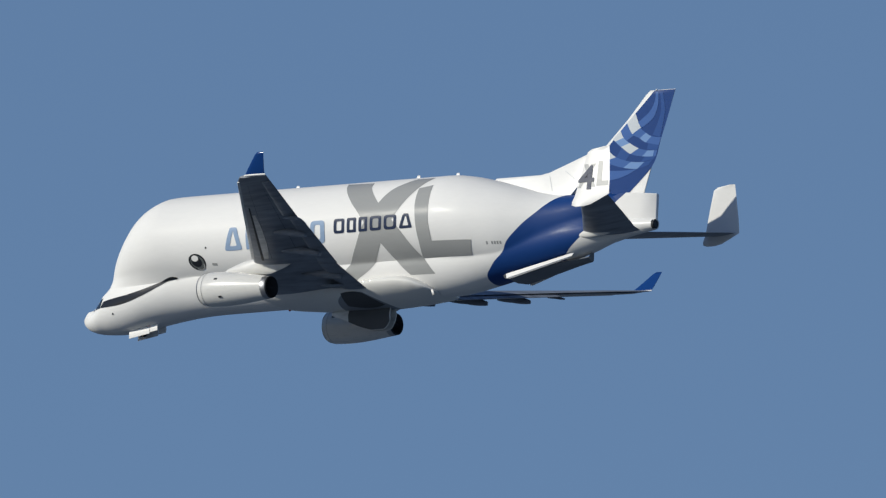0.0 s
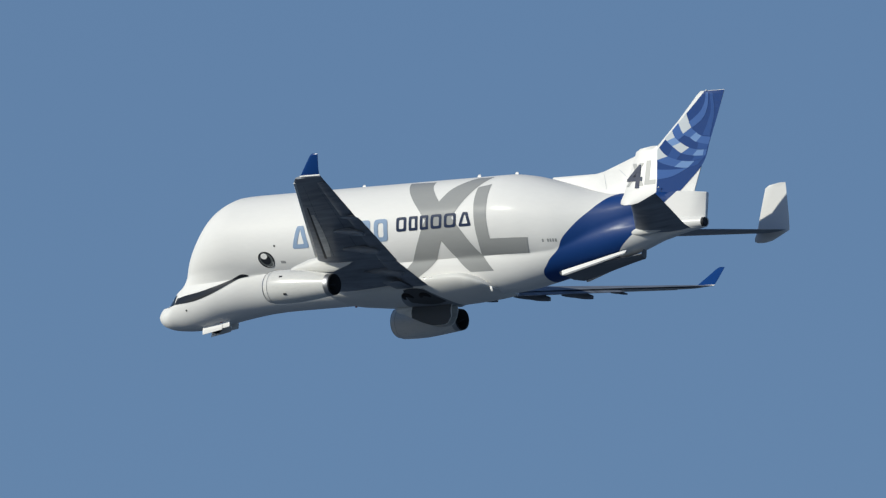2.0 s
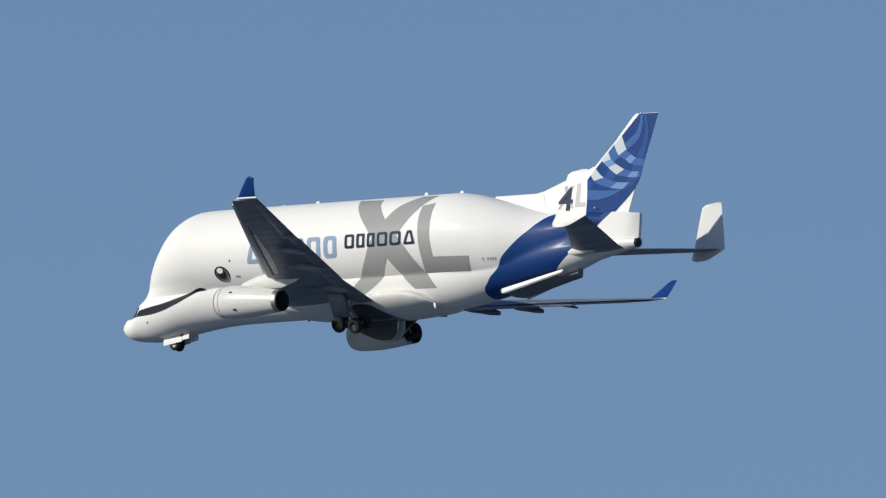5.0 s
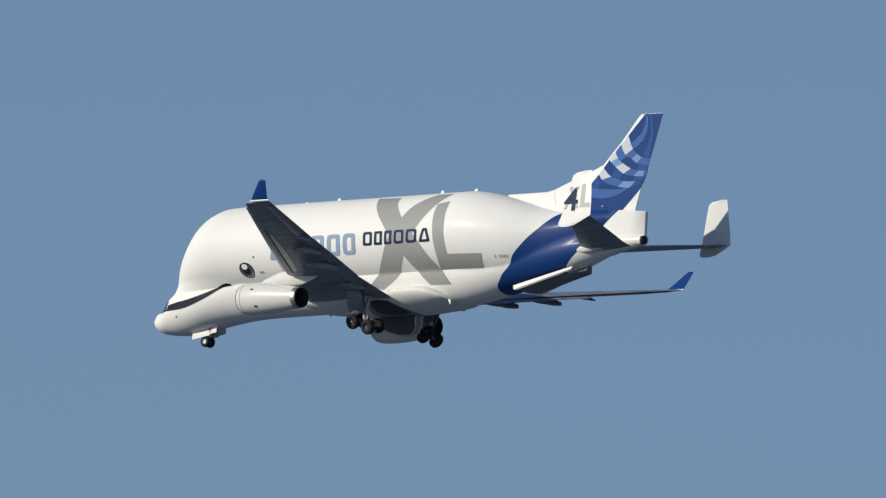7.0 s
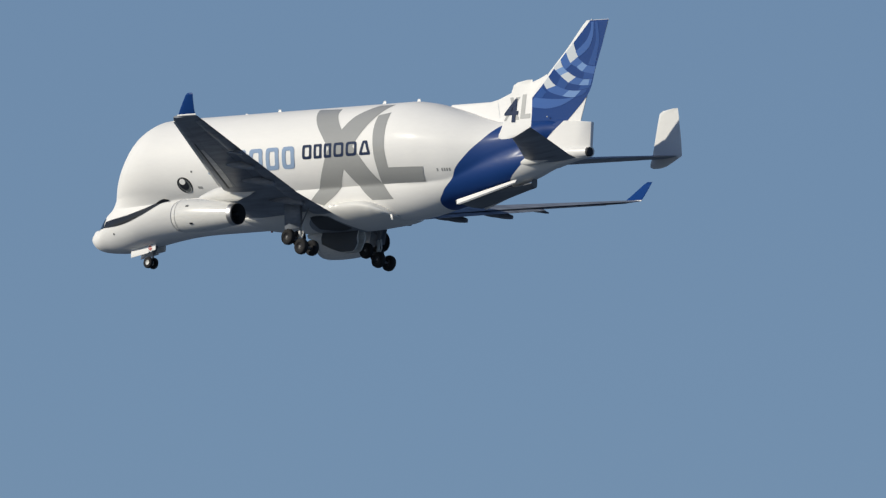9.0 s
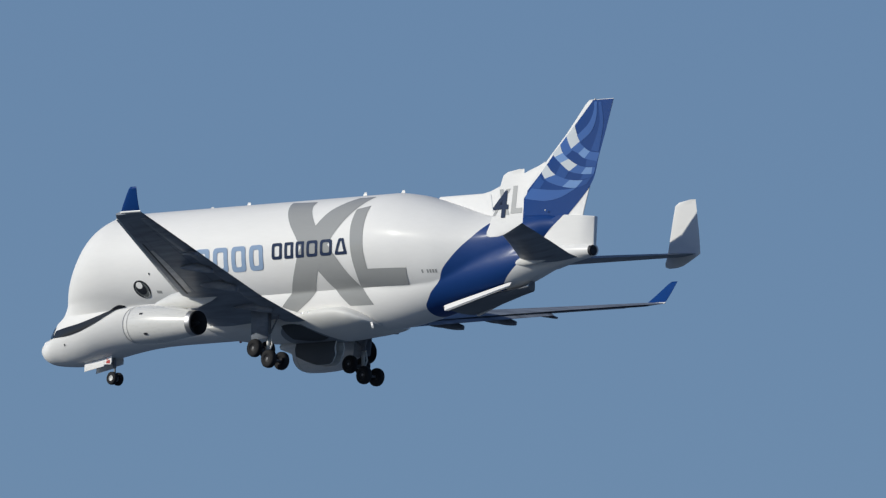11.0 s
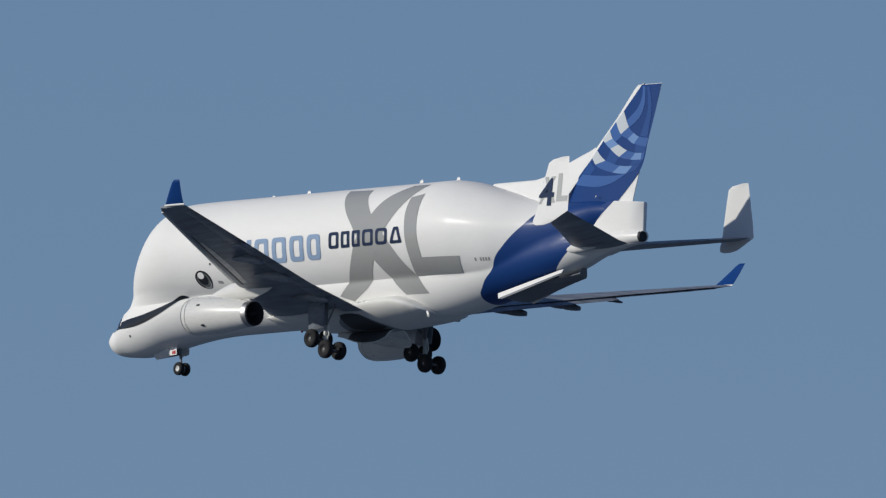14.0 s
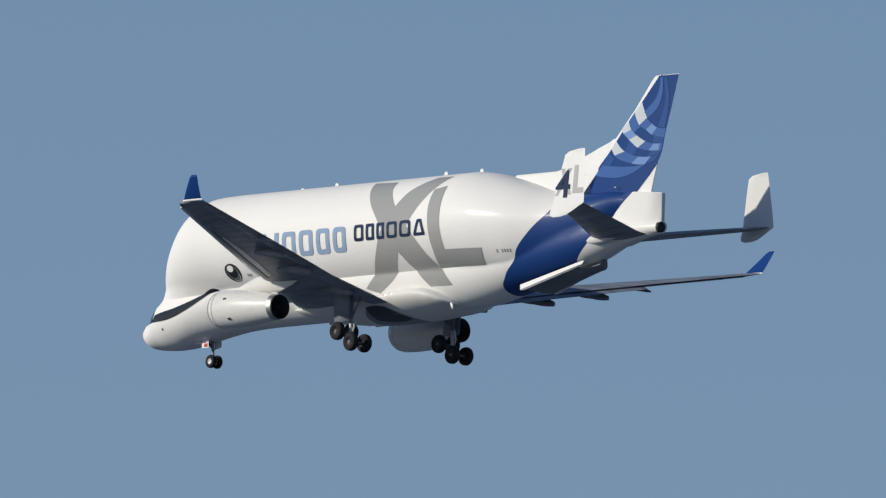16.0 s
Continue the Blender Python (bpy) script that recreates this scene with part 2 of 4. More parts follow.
keel = tab((0, -0.4), (0.12, -0.72), (0.4, -1.0), (0.75, -1.22), (1.5, -1.48), (2.3, -1.6), (4, -1.7), (5, -1.67), (6.5, -1.48), (8, -1.22), (10.6, -0.87),
           (13, -0.65), (15, -0.58), (20, -0.57), (40, -0.57), (42, -0.4), (44, -0.05), (50, 1.15), (54.5, 2.3), (58, 3.4), (61.9, 4.05))
deck = tab((0, -0.4), (0.12, -0.1), (0.4, 0.15), (0.8, 0.38), (1.4, 0.65), (2, 1.0), (3, 2.2), (5, 3.1), (7.6, 3.65), (9.5, 4.25), (12, 5.07), (40, 5.07), (44, 5.3), (50, 5.8), (56, 5.6), (58, 5.2), (61.9, 4.85))
beam = tab((0, 0.0), (0.12, 0.36), (0.4, 0.68), (0.8, 1.0), (1.4, 1.38), (2, 1.7), (3, 2.12), (5, 2.56), (8, 2.82), (40, 2.82), (44, 2.72), (50, 2.2), (54.5, 1.7), (58, 0.9), (61.9, 0.42))


sag = tab((40, 1), (42, 1.04), (44, 1.1), (47, 1.22), (49.7, 1.3), (52.2, 1.42), (54.5, 1.35), (57, 1.2), (62, 1.1))


# where the two lobes meet
fold = tab((0, -0.4), (0.4, -0.3), (2, 0.8), (2.8, 1.5), (3.6, 1.92), (5, 2.02), (8, 2.06), (10.4, 2.16), (12, 2.28), (14, 2.4), (40, 2.4), (44, 2.34), (47, 2.58), (50, 2.9), (53, 3.95), (55, 4.45), (58, 4.5), (61.9, 4.4))


def upper_y(s, z):
    if s <= 12:
        top = crown_head(s)
        if z >= top:
            return 0.0
        def wall(h):
            f = min(brow(h), s)
            u = min(max((s - f) / (max(10.7 - 0.1 * max(h - 4.5, 0), f + 1.2) - f), 0), 1)
            return math.sqrt(max(UR * UR - (h - UZ) ** 2, 0)) * math.sqrt(max(1 - (1 - u) ** 2, 0))
        if z >= 3:
            return wall(z)
        # below the bulge the wall runs straight down to the fold and stops there
        foot, k = lower_y(s, fold(s)), (z - fold(s)) / (3 - fold(s))
        return foot + (wall(3) - foot) * k if k >= 0 else max(foot + 3 * k, 0)
    r = girth(s)
    zc = crown_tail(s) - r
    d = z - zc if z > zc else (z - zc) / sag(s)
    return math.sqrt(max(r * r - d * d, 0))


def lower_y(s, z):
    b, t = keel(s), deck(s)
    c, h = (b + t) / 2, max((t - b) / 2, 1e-4)
    k = (z - c) / h
    return beam(s) * math.sqrt(max(1 - k * k, 0)) if abs(k) < 1 else 0.0


soften = tab((1.5, 0.5), (3, 0.35), (4.5, 0.1), (9, 0.04), (11.5, 0.03), (13, 0.02), (41, 0.02), (44, 0.03), (47, 0.06), (52, 0.25), (55, 0.6), (58, 0.8), (62, 0.3))


def hull_y(s, z):
    """Half-width of both lobes with the fillet between them."""
    a, b, k = upper_y(s, z), lower_y(s, z), soften(s)
    h = max(k - abs(a - b), 0.0) / k
    return max(a, b) + h * h * k * 0.25


fair_low = tab((20.5, 0.1), (21.5, -0.5), (24.9, -0.95), (28, -1.2), (31, -1.3), (33, -1.28), (35, -1.2), (37, -1.05), (38.3, -0.88), (39.0, -0.62), (39.3, -0.42))
fair_high = tab((20.5, 0.3), (22, 0.6), (26, 0.85), (31, 1.05), (34, 1.32), (36, 1.3), (37.6, 0.9), (38.5, 0.4), (39.0, 0.0), (39.3, -0.35))
fair_wide = tab((20.5, 2.3), (22, 2.75), (25, 3.05), (29, 3.3), (33, 3.45), (35.5, 3.52), (37.2, 3.4), (38.3, 3.02), (38.95, 2.45), (39.3, 1.8))


def fairing_y(s, z):
    """The belly fairing round the wing root: half-width at (s, z)."""
    if not 20.5 < s < 39.3:
        return 0.0
    lo, hi = fair_low(s), fair_high(s)
    c = lo + 0.7 * (hi - lo)
    q = (z - c) / max(hi - c if z > c else c - lo, 1e-3)
    e = 2.1 if z > c else 1.75
    return fair_wide(s) * (1 - abs(q) ** e) ** (1 / e) if abs(q) < 1 else 0.0


def skin_y(s, z):
    return max(hull_y(s, z), fairing_y(s, z))


# ---- the aircraft ----
plane = new("cargo_aircraft")
tagged(plane, label="white whale-shaped freight jet with blue tail band flying in clear sky", category="aircraft")


def make_hull():
    rings = []
    ss = [0.0, 0.03, 0.08, 0.15] + [0.25 + 0.125 * i for i in range(88)] + [11.4 + 0.3 * i for i in range(3)] + [12.3 + 1.5 * i for i in range(18)]
    ss += [38.8 + 0.4 * i for i in range(58)]
    for s in ss:
        low, top = keel(s), max(deck(s) if s < 4 else -9, (crown_head(s) if s <= 12 else crown_tail(s)) if s > 1.5 else -9)
        mid = fold(s)
        if s < 0.01:
            low, mid, top = -0.41, -0.4, -0.39
        zs = [low + (mid - low) * (1 - math.cos(math.pi / 2 * k / 22)) ** 0.8 for k in range(22)] + [mid + (top - mid) * math.sin(math.pi / 2 * (k / 44) ** 1.25) for k in range(45)]
        half = [(0.0 if k in (0, 66) else max(hull_y(s, z), 0.004), z) for k, z in enumerate(zs)]
        rings.append([V(s, y, z) for y, z in half] + [V(s, -y, z) for y, z in half[-2:0:-1]])
    sharp(part("fuselage", loft(rings), UPPER_SKIN, plane, "bulbous white cargo hull with low nose and deep blue tail band"), 28)
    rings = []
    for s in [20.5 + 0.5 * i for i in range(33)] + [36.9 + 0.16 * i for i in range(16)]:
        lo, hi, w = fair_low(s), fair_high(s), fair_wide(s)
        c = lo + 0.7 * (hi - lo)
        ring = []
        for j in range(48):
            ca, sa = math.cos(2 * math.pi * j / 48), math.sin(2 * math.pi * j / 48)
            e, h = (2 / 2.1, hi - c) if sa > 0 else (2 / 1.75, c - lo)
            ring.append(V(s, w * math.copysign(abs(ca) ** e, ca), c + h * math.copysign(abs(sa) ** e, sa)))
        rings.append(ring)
    part("belly_fairing", loft(rings), BELLY_SHADE_SKIN, plane, "white bulged fairing below the wing root, shade painted grey on its underside")


make_hull()


# ---- lifting surfaces ----
def airfoil(n=14, t=0.12, camber=0.02):
    """Closed section, chord 0..1 aft, thickness up and down."""
    xs = [0.5 - 0.5 * math.cos(math.pi * i / n) for i in range(n + 1)]

    def th(x):
        return 5 * t * (0.2969 * math.sqrt(x) - 0.126 * x - 0.3516 * x * x + 0.2843 * x ** 3 - 0.1036 * x ** 4)
    up = [(x, camber * 4 * x * (1 - x) + th(x)) for x in xs]
    dn = [(x, camber * 4 * x * (1 - x) - th(x)) for x in xs[1:-1]]
    return up + dn[::-1]


def wing_line(y):
    """Leading edge, trailing edge and height of the wing at a span station."""
    le = 20.95 + (y - 2.8) * 0.622 if y > 9.4 else 20.6 + (y - 2.0) * 0.597
    te = 31.9 + (y - 2.8) * 0.20 if y < 9.4 else 33.22 + (y - 9.4) * 0.366
    return le, te, 0.62 + 0.166 * (y - 2.8)


def make_wing(side):
    ys = [1.0, 2.8, 5, 7.4, 9.4, 12, 15, 18, 21, 24, 26.5, 28.4, 29.2]
    rings = []
    for y in ys:
        le, te, z = wing_line(y)
        if y > 28.6:
            le += 0.25
        c, t = te - le, 0.145 - 0.0018 * y
        tw = radians(3.0 - 0.13 * y)
        rings.append([V(le + x * c, side * y, z + h * c - (x - 0.4) * c * math.tan(tw)) for x, h in airfoil(16, t)])
    w = part("wing", loft(rings), WING_GREY, plane, "long swept wing with grey underside")
    sharp(w, 50)
    # winglet, canted outward
    rings = []
    for k in (0, 0.1, 0.3, 0.6, 0.9, 1.0):
        y, z = 29.15 + 1.0 * k ** 0.8, 5.0 + 1.9 * k
        le, te = 38.15 + 1.85 * k + (0.12 if k == 1 else 0), 40.35 + 0.42 * k
        rings.append([V(le + x * (te - le), side * (y - h * (te - le)), z + 0.25 * h) for x, h in airfoil(10, 0.09, 0)])
    part("winglet", loft(rings), BLUE, w, "deep blue upturned winglet")
    rings = []
    for k in (0.0, 0.08):
        y, z = 29.15 + 1.0 * k ** 0.8, 5.0 + 1.9 * k
        le, te = 38.05 + 1.85 * k, 40.42 + 0.42 * k
        rings.append([V(le + x * (te - le), side * (y - h * 1.15 * (te - le)), z + 0.25 * h) for x, h in airfoil(10, 0.10, 0)])
    part("winglet_root_band", loft(rings), WHITE, w, "white band at the winglet root")
    # flaps, part lowered, inboard and outboard of the kink
    for y0, y1, drop, push in ((3.4, 9.38, 7, 0.1), (9.42, 19.9, 7, 0.16)):
        rings = []
        for y, k in ((y0, 1), ((y0 + y1) / 2, 1), (y1 - 0.7, 1), (y1 - 0.2, 0.95 if y1 > 10 else 1), (y1, 0.82 if y1 > 10 else 1)):
            le, te, z = wing_line(y)
            c = (te - le) * 0.26
            a = radians(drop)
            z0 = z - 0.62 * (te - le) * math.tan(radians(3.0 - 0.13 * y)) * 0.6 - 0.06
            rings.append([V(te - (0.72 - push) * c + x * c * k * math.cos(a), side * y, z0 - 0.14 + h * c - x * c * math.sin(a)) for x, h in airfoil(8, 0.2, 0.02)])
        sharp(part("flap", loft(rings), WING_GREY, w, "grey flap lowered a little"), 50)
    # aileron and a slat along the leading edge
    rings = []
    for y in (20.0, 24.0, 27.9):
        le, te, z = wing_line(y)
        c = (te - le) * 0.27
        rings.append([V(te - c + x * c * 1.02, side * y, z - 0.03 + h * c - x * c * 0.07) for x, h in airfoil(8, 0.17, 0)])
    sharp(part("aileron", loft(rings), WING_GREY, w), 50)
    for y0, y1 in ((3.6, 8.6), (10.6, 16.49), (16.51, 22.49), (22.51, 28.3)):
        rings = []
        for y in (y0, y1):
            le, te, z = wing_line(y)
            c = (te - le) * 0.13
            tw = math.tan(radians(3.0 - 0.13 * y)) * (te - le) * 0.4
            rings.append([V(le - 0.16 * c + x * c, side * y, z + tw - 0.06 - 0.10 * c + h * c + x * c * 0.16) for x, h in airfoil(8, 0.28, 0.06)])
        sharp(part("slat", loft(rings), WHITE_WORN, w, "pale leading edge slat"), 50)
    # sunlight on the leading edge as a pale strip, and seams, a little proud of the underside
    def under(y, x):
        le, te, z = wing_line(y)
        c, t, tw = te - le, 0.145 - 0.0018 * y, radians(3.0 - 0.13 * y)
        h = 0.02 * 4 * x * (1 - x) - 5 * t * (0.2969 * math.sqrt(x) - 0.126 * x - 0.3516 * x * x + 0.2843 * x ** 3 - 0.1036 * x ** 4)
        return V(le + x * c, side * y, z + h * c - (x - 0.4) * c * math.tan(tw) - 0.02)
    # the wide dark strip paints the slat's shadow onto the skin
    for y0, y1, x0, x1, mt, nm in ((11.0, 20.8, 0.165, 0.275, PALE_PANEL, "leading_edge_sunlight"), (10.6, 22.5, 0.125, 0.16, SOOT, "slat_shadow"),
                                   (11, 27, 0.66, 0.665, SOOT, "panel_seam"), (11, 27.5, 0.27, 0.275, SOOT, "panel_seam")):
        bm = bmesh.new()
        g = [[bm.verts.new(under(y0 + (y1 - y0) * i / 16, x0 + (x1 - x0) * (0.35 + 0.65 * math.sin(math.pi * (i + 2) / 20) if nm == "leading_edge_sunlight" else 1) * j / 3)) for j in range(4)] for i in range(17)]
        for r0, r1 in zip(g, g[1:]):
            for j in range(3):
                bm.faces.new((r0[j], r0[j + 1], r1[j + 1], r1[j]))
        part(nm, bm, mt, w, {"leading_edge_sunlight": "pale strip behind the slat, sunlight painted on", "slat_shadow": "dark strip behind the slat, its shadow painted on"}.get(nm, "dark skin seam"))
    # flap track fairings
    for y, ln, fat in ((7.0, 4.4, 0.27), (12.6, 4.2, 0.28), (16.9, 3.6, 0.25), (20.05, 1.9, 0.1)):
        le, te, z = wing_line(y)
        rings = []
        for i in range(15):
            k = i / 14
            r = fat * math.sin(math.pi * min(k * 0.8 + 0.06, 1)) ** 0.8
            s = te - (0.74 if fat < 0.2 else 0.95) * ln + k * ln
            zz = z - 0.36 - 0.04 * k * ln - 0.16 * max(k - 0.45, 0) * ln
            rings.append([V(s, side * (y + 0.8 * r * math.cos(a)), zz + 1.35 * r * math.sin(a)) for a in (2 * math.pi * j / 14 for j in range(14))])
        part("flap_track_fairing", loft(rings), WING_GREY, w, "grey pointed flap track fairing")
    return w


wings = [make_wing(1), make_wing(-1)]


def make_fin():
    """Vertical tail with dorsal ramp, and the white block below the rudder."""
    def slab(outline, thick, taper=0.3, soft=0.35):
        """A fin from rows (z, s front, s rear, half thickness)."""
        return loft([[V(a + x * (b - a), h * t / 0.5, z) for x, h in airfoil(14, 0.5, 0)] for z, a, b, t in outline])
    fin = part("fin", slab([(6.6, 52.6, 60.1, 0.5), (7.6, 52.8, 60.25, 0.47), (9.7, 53.6, 60.85, 0.42), (11.7, 55.65, 61.55, 0.36),
                            (14, 58.0, 62.28, 0.27), (16.1, 59.85, 62.88, 0.19), (16.45, 60.25, 62.98, 0.13)], 0), WHITE, plane, "swept tail fin in white and blue with curved pattern")
    ramp = []
    for s, z in ((43.2, 8.9), (44.1, 9.68), (46, 9.68), (48.9, 9.68), (49.9, 9.85), (52, 10.55), (54.0, 11.25), (55.0, 11.55), (55.7, 11.85)):
        h = (0.10 + 0.16 * min(max((s - 44) / 8, 0), 1)) * (1 - 0.8 * min(max((s - 52.5) / 3.2, 0), 1))
        lo = 6.9 if s < 53 else 8.25 + (s - 52.95) * 1.068
        wd = h * (2.2 if s < 53 else 1.0)
        ramp.append([V(s, wd, min(lo, z - 0.3)), V(s, h, z - 0.25), V(s, h * 0.55, z - 0.05), V(s, 0, z), V(s, -h * 0.55, z - 0.05), V(s, -h, z - 0.25), V(s, -wd, min(lo, z - 0.3))])
    sharp(part("dorsal_fin", loft(ramp), WHITE, plane, "low white dorsal ramp ahead of the fin"), 40)
    blk = []
    for s, z0, z1, h in ((55.6, 4.9, 6.5, 0.5), (56.8, 4.8, 7.0, 0.6), (58.0, 4.7, 7.42, 0.62), (60, 4.7, 7.3, 0.48), (61.6, 4.75, 7.16, 0.2), (61.66, 4.8, 7.1, 0.15)):
        blk.append([V(s, h, z0), V(s, h, z1 - 0.06), V(s, h - 0.06, z1), V(s, -h + 0.06, z1), V(s, -h, z1 - 0.06), V(s, -h, z0)])
    sharp(part("tail_block", loft(blk), UPPER_SKIN, plane, "flat-sided white block under the rudder"), 40)
    cone = bmesh.new()
    rings = []
    for s, r in ((57.0, 0.6), (58.6, 0.66), (60, 0.6), (60.8, 0.52), (61.42, 0.45), (61.64, 0.42), (61.7, 0.33), (61.66, 0.26)):
        rings.append([V(s, 0.12 + r * math.cos(a), 4.45 + r * math.sin(a)) for a in (2 * math.pi * j / 24 for j in range(24))])
    loft(rings[:5], bm=cone, cap=(True, False))
    loft(rings[4:], bm=cone, cap=(False, True), mat=1)
    sharp(part("tail_cone", cone, [WHITE, SOOT], plane, "white tail cone with a dark exhaust opening"))
    return fin


fin = make_fin()


def make_tail(side):
    rings = []
    for y, le, te, z, t in ((0.4, 54.3, 60.2, 3.95, 0.12), (1.6, 54.9, 60.4, 4.1, 0.12), (5, 57.2, 61.6, 4.62, 0.125), (9.75, 60.2, 63.2, 5.32, 0.115)):
        c = te - le
        rings.append([V(le + x * c, side * y, z + h * c) for x, h in airfoil(12, t, -0.01)])
    tp = part("tailplane", loft(rings), WING_GREY, plane, "grey swept tailplane")
    sharp(tp, 50)
    rings = []
    for s, r in ((53.9, 0.04), (54.5, 0.26), (55.4, 0.42), (56.4, 0.45), (57.4, 0.34), (58.4, 0.16), (59.0, 0.03)):
        rings.append([V(s, side * (1.45 + 0.05 * (s - 55) * -1 + r * 0.7 * math.cos(a)), 3.75 + 0.1 * (s - 55) + r * math.sin(a)) for a in (2 * math.pi * j / 18 for j in range(18))])
    part("tailplane_root_fairing", loft(rings), WHITE_WORN, tp, "worn white root fairing")
    # upright end plate, narrower at the top and with a tail below the tailplane
    rows = [(4.32, 60.0, 60.9), (4.45, 59.62, 61.6), (4.75, 59.6, 62.3), (5.3, 59.85, 63.5), (6.6, 60.15, 63.42), (8.2, 60.52, 63.22), (9.2, 60.78, 63.1), (9.45, 61.2, 63.06), (9.62, 62.4, 63.04)]
    rings = []
    for z, a, b in rows:
        yy = 9.97 - 0.085 * (z - 4.5)
        rings.append([V(a + x * (b - a), side * (yy + h * 2.6), z) for x, h in airfoil(24, 0.05, 0)])
    ep = part("end_plate", loft(rings), WHITE, plane, "white upright end plate on the tailplane tip")
    sharp(ep, 50)
    return tp, ep


tails = [make_tail(1), make_tail(-1)]


def make_ventral(side):
    rings = []
    for k in (0, 0.5, 1):
        rings.append([V(a, side * (1.72 - 0.105 * (a - 47) + 0.12 * k + w), z - 0.44 * k * (1 - 0.05 * (a - 47)) + 0.08) for a, z, w in
                      ((46.9 + 0.15 * k, 0.6, 0), (47.3, 0.68, 0.05), (53.3, 2.12, 0.05), (53.6 - 0.1 * k, 2.16, 0), (53.3, 2.04, -0.05), (47.4, 0.58, -0.05))])
    sharp(part("ventral_fin", loft(rings), WHITE, plane, "thin white strake under the tail", smooth=False), 30)


for side in (1, -1):
    make_ventral(side)
rings = []
for s, z, w in ((46.2, 0.62, 1.2), (47.0, 0.55, 1.68), (50, 1.12, 1.4), (53.4, 1.62, 0.6), (54.8, 1.84, 0.4), (54.86, 2.2, 0.3)):
    rings.append([V(s, w - 0.15, z + 0.18), V(s, w, z + 0.05), V(s, w - 0.25, z - 0.15), V(s, -w + 0.1, z - 0.25), V(s, -w, z - 0.1), V(s, -w, z + 0.18)])
sharp(part("ventral_fairing", loft(rings), BELLY_GREY, plane, "flat fairing under the tail between the strakes"), 30)


# ---- engines ----
def make_engine(side):
    fit = lambda s: 19.85 + (s - 18.42) * 0.788
    cy, cz = side * 9.45, -0.42
    prof = [(18.55, 1.18), (18.42, 1.27), (18.5, 1.36), (18.9, 1.46), (19.8, 1.53), (21.2, 1.53), (22.8, 1.46), (24.4, 1.32), (25.8, 1.17), (26.95, 1.045)]
    tilt = lambda s: cz - 0.02 * (s - 20)

    def ring(s, r, n=40):
        return [V(fit(s), cy + r * math.cos(a), tilt(s) + r * math.sin(a)) for a in (2 * math.pi * j / n for j in range(n))]
    nac = part("engine", loft([ring(s, r) for s, r in prof], cap=(False, False)), WHITE_WORN, plane, "white jet engine nacelle slung under the wing")
    part("intake", loft([ring(s, r) for s, r in ((18.55, 1.18), (18.9, 1.13), (20.2, 1.2), (20.25, 0.2))], cap=(False, True)), SOOT, nac, "dark intake with fan")
    lip = loft([ring(s, r) for s, r in ((18.62, 1.15), (18.45, 1.2), (18.4, 1.27), (18.45, 1.34), (18.62, 1.41))], cap=(False, False))
    part("intake_lip", lip, METAL, nac, "bare metal intake lip")
    noz = loft([ring(s, r) for s, r in ((26.9, 1.05), (27.2, 1.02), (27.5, 0.985), (27.55, 0.96), (27.5, 0.94))], cap=(False, False))
    sharp(part("nozzle_ring", noz, METAL, nac, "bright metal nozzle ring"))
    part("exhaust", loft([ring(s, r) for s, r in ((26.9, 1.0), (27.7, 0.955), (27.72, 0.9), (26.2, 0.85), (26.1, 0.35), (26.9, 0.3), (27.8, 0.05))], cap=(False, True)), SOOT, nac, "black exhaust opening")
    for s, a in ((20.1, 155), (21.1, 27), (21.75, -36)):
        # small vents and latches on the cowl
        r = 1.53 if s < 22 else 1.44
        q = radians(a if side > 0 else 180 - a)
        bm = bmesh.new()
        bmesh.ops.create_cube(bm, size=1, matrix=Matrix.Translation(V(fit(s), cy + r * math.cos(q), tilt(s) + r * math.sin(q))) @ Matrix.Rotation(q, 4, "X") @ Matrix.Diagonal((0.34, 0.05, 0.16, 1)))
        bmesh.ops.bevel(bm, geom=bm.edges, offset=0.02, segments=1)
        part("vent", bm, SOOT, nac, "small dark cowl vent", smooth=False)
    for s in (19.25,):
        r = 1.522 if s < 20 else 1.418
        sharp(part("cowl_seam", loft([ring(s, r - 0.01), ring(s, r + 0.006), ring(s + 0.035, r + 0.006), ring(s + 0.035, r - 0.01)], cap=(False, False)), PLATE_GREY, nac, "thin grey cowl seam"), 60)
    # pylon up to the wing
    rings = []
    for z, a, b, t in ((0.7, 21.6, 27.0, 0.26), (1.2, 22.2, 28.6, 0.28), (1.75, 23.8, 29.6, 0.26), (1.95, 24.8, 30.0, 0.22)):
        rings.append([V(a + x * (b - a), cy + h * t / 0.25, z - 0.05 * (x - 0.5) * 4) for x, h in airfoil(10, 0.5, 0)])
    part("pylon", loft(rings), WHITE_WORN, plane, "pale engine pylon")
    return nac


engines = [make_engine(1), make_engine(-1)]


# ---- landing gear ----
def tube(bm, a, b, r, n=14, mat=0):
    a, b = Vector(a), Vector(b)
    q = (b - a).to_track_quat("Z", "Y")
    loft([[p + q @ Vector((r * math.cos(t), r * math.sin(t), 0)) for t in (2 * math.pi * i / n for i in range(n))] for p in (a, b)], bm=bm, mat=mat)
    return bm


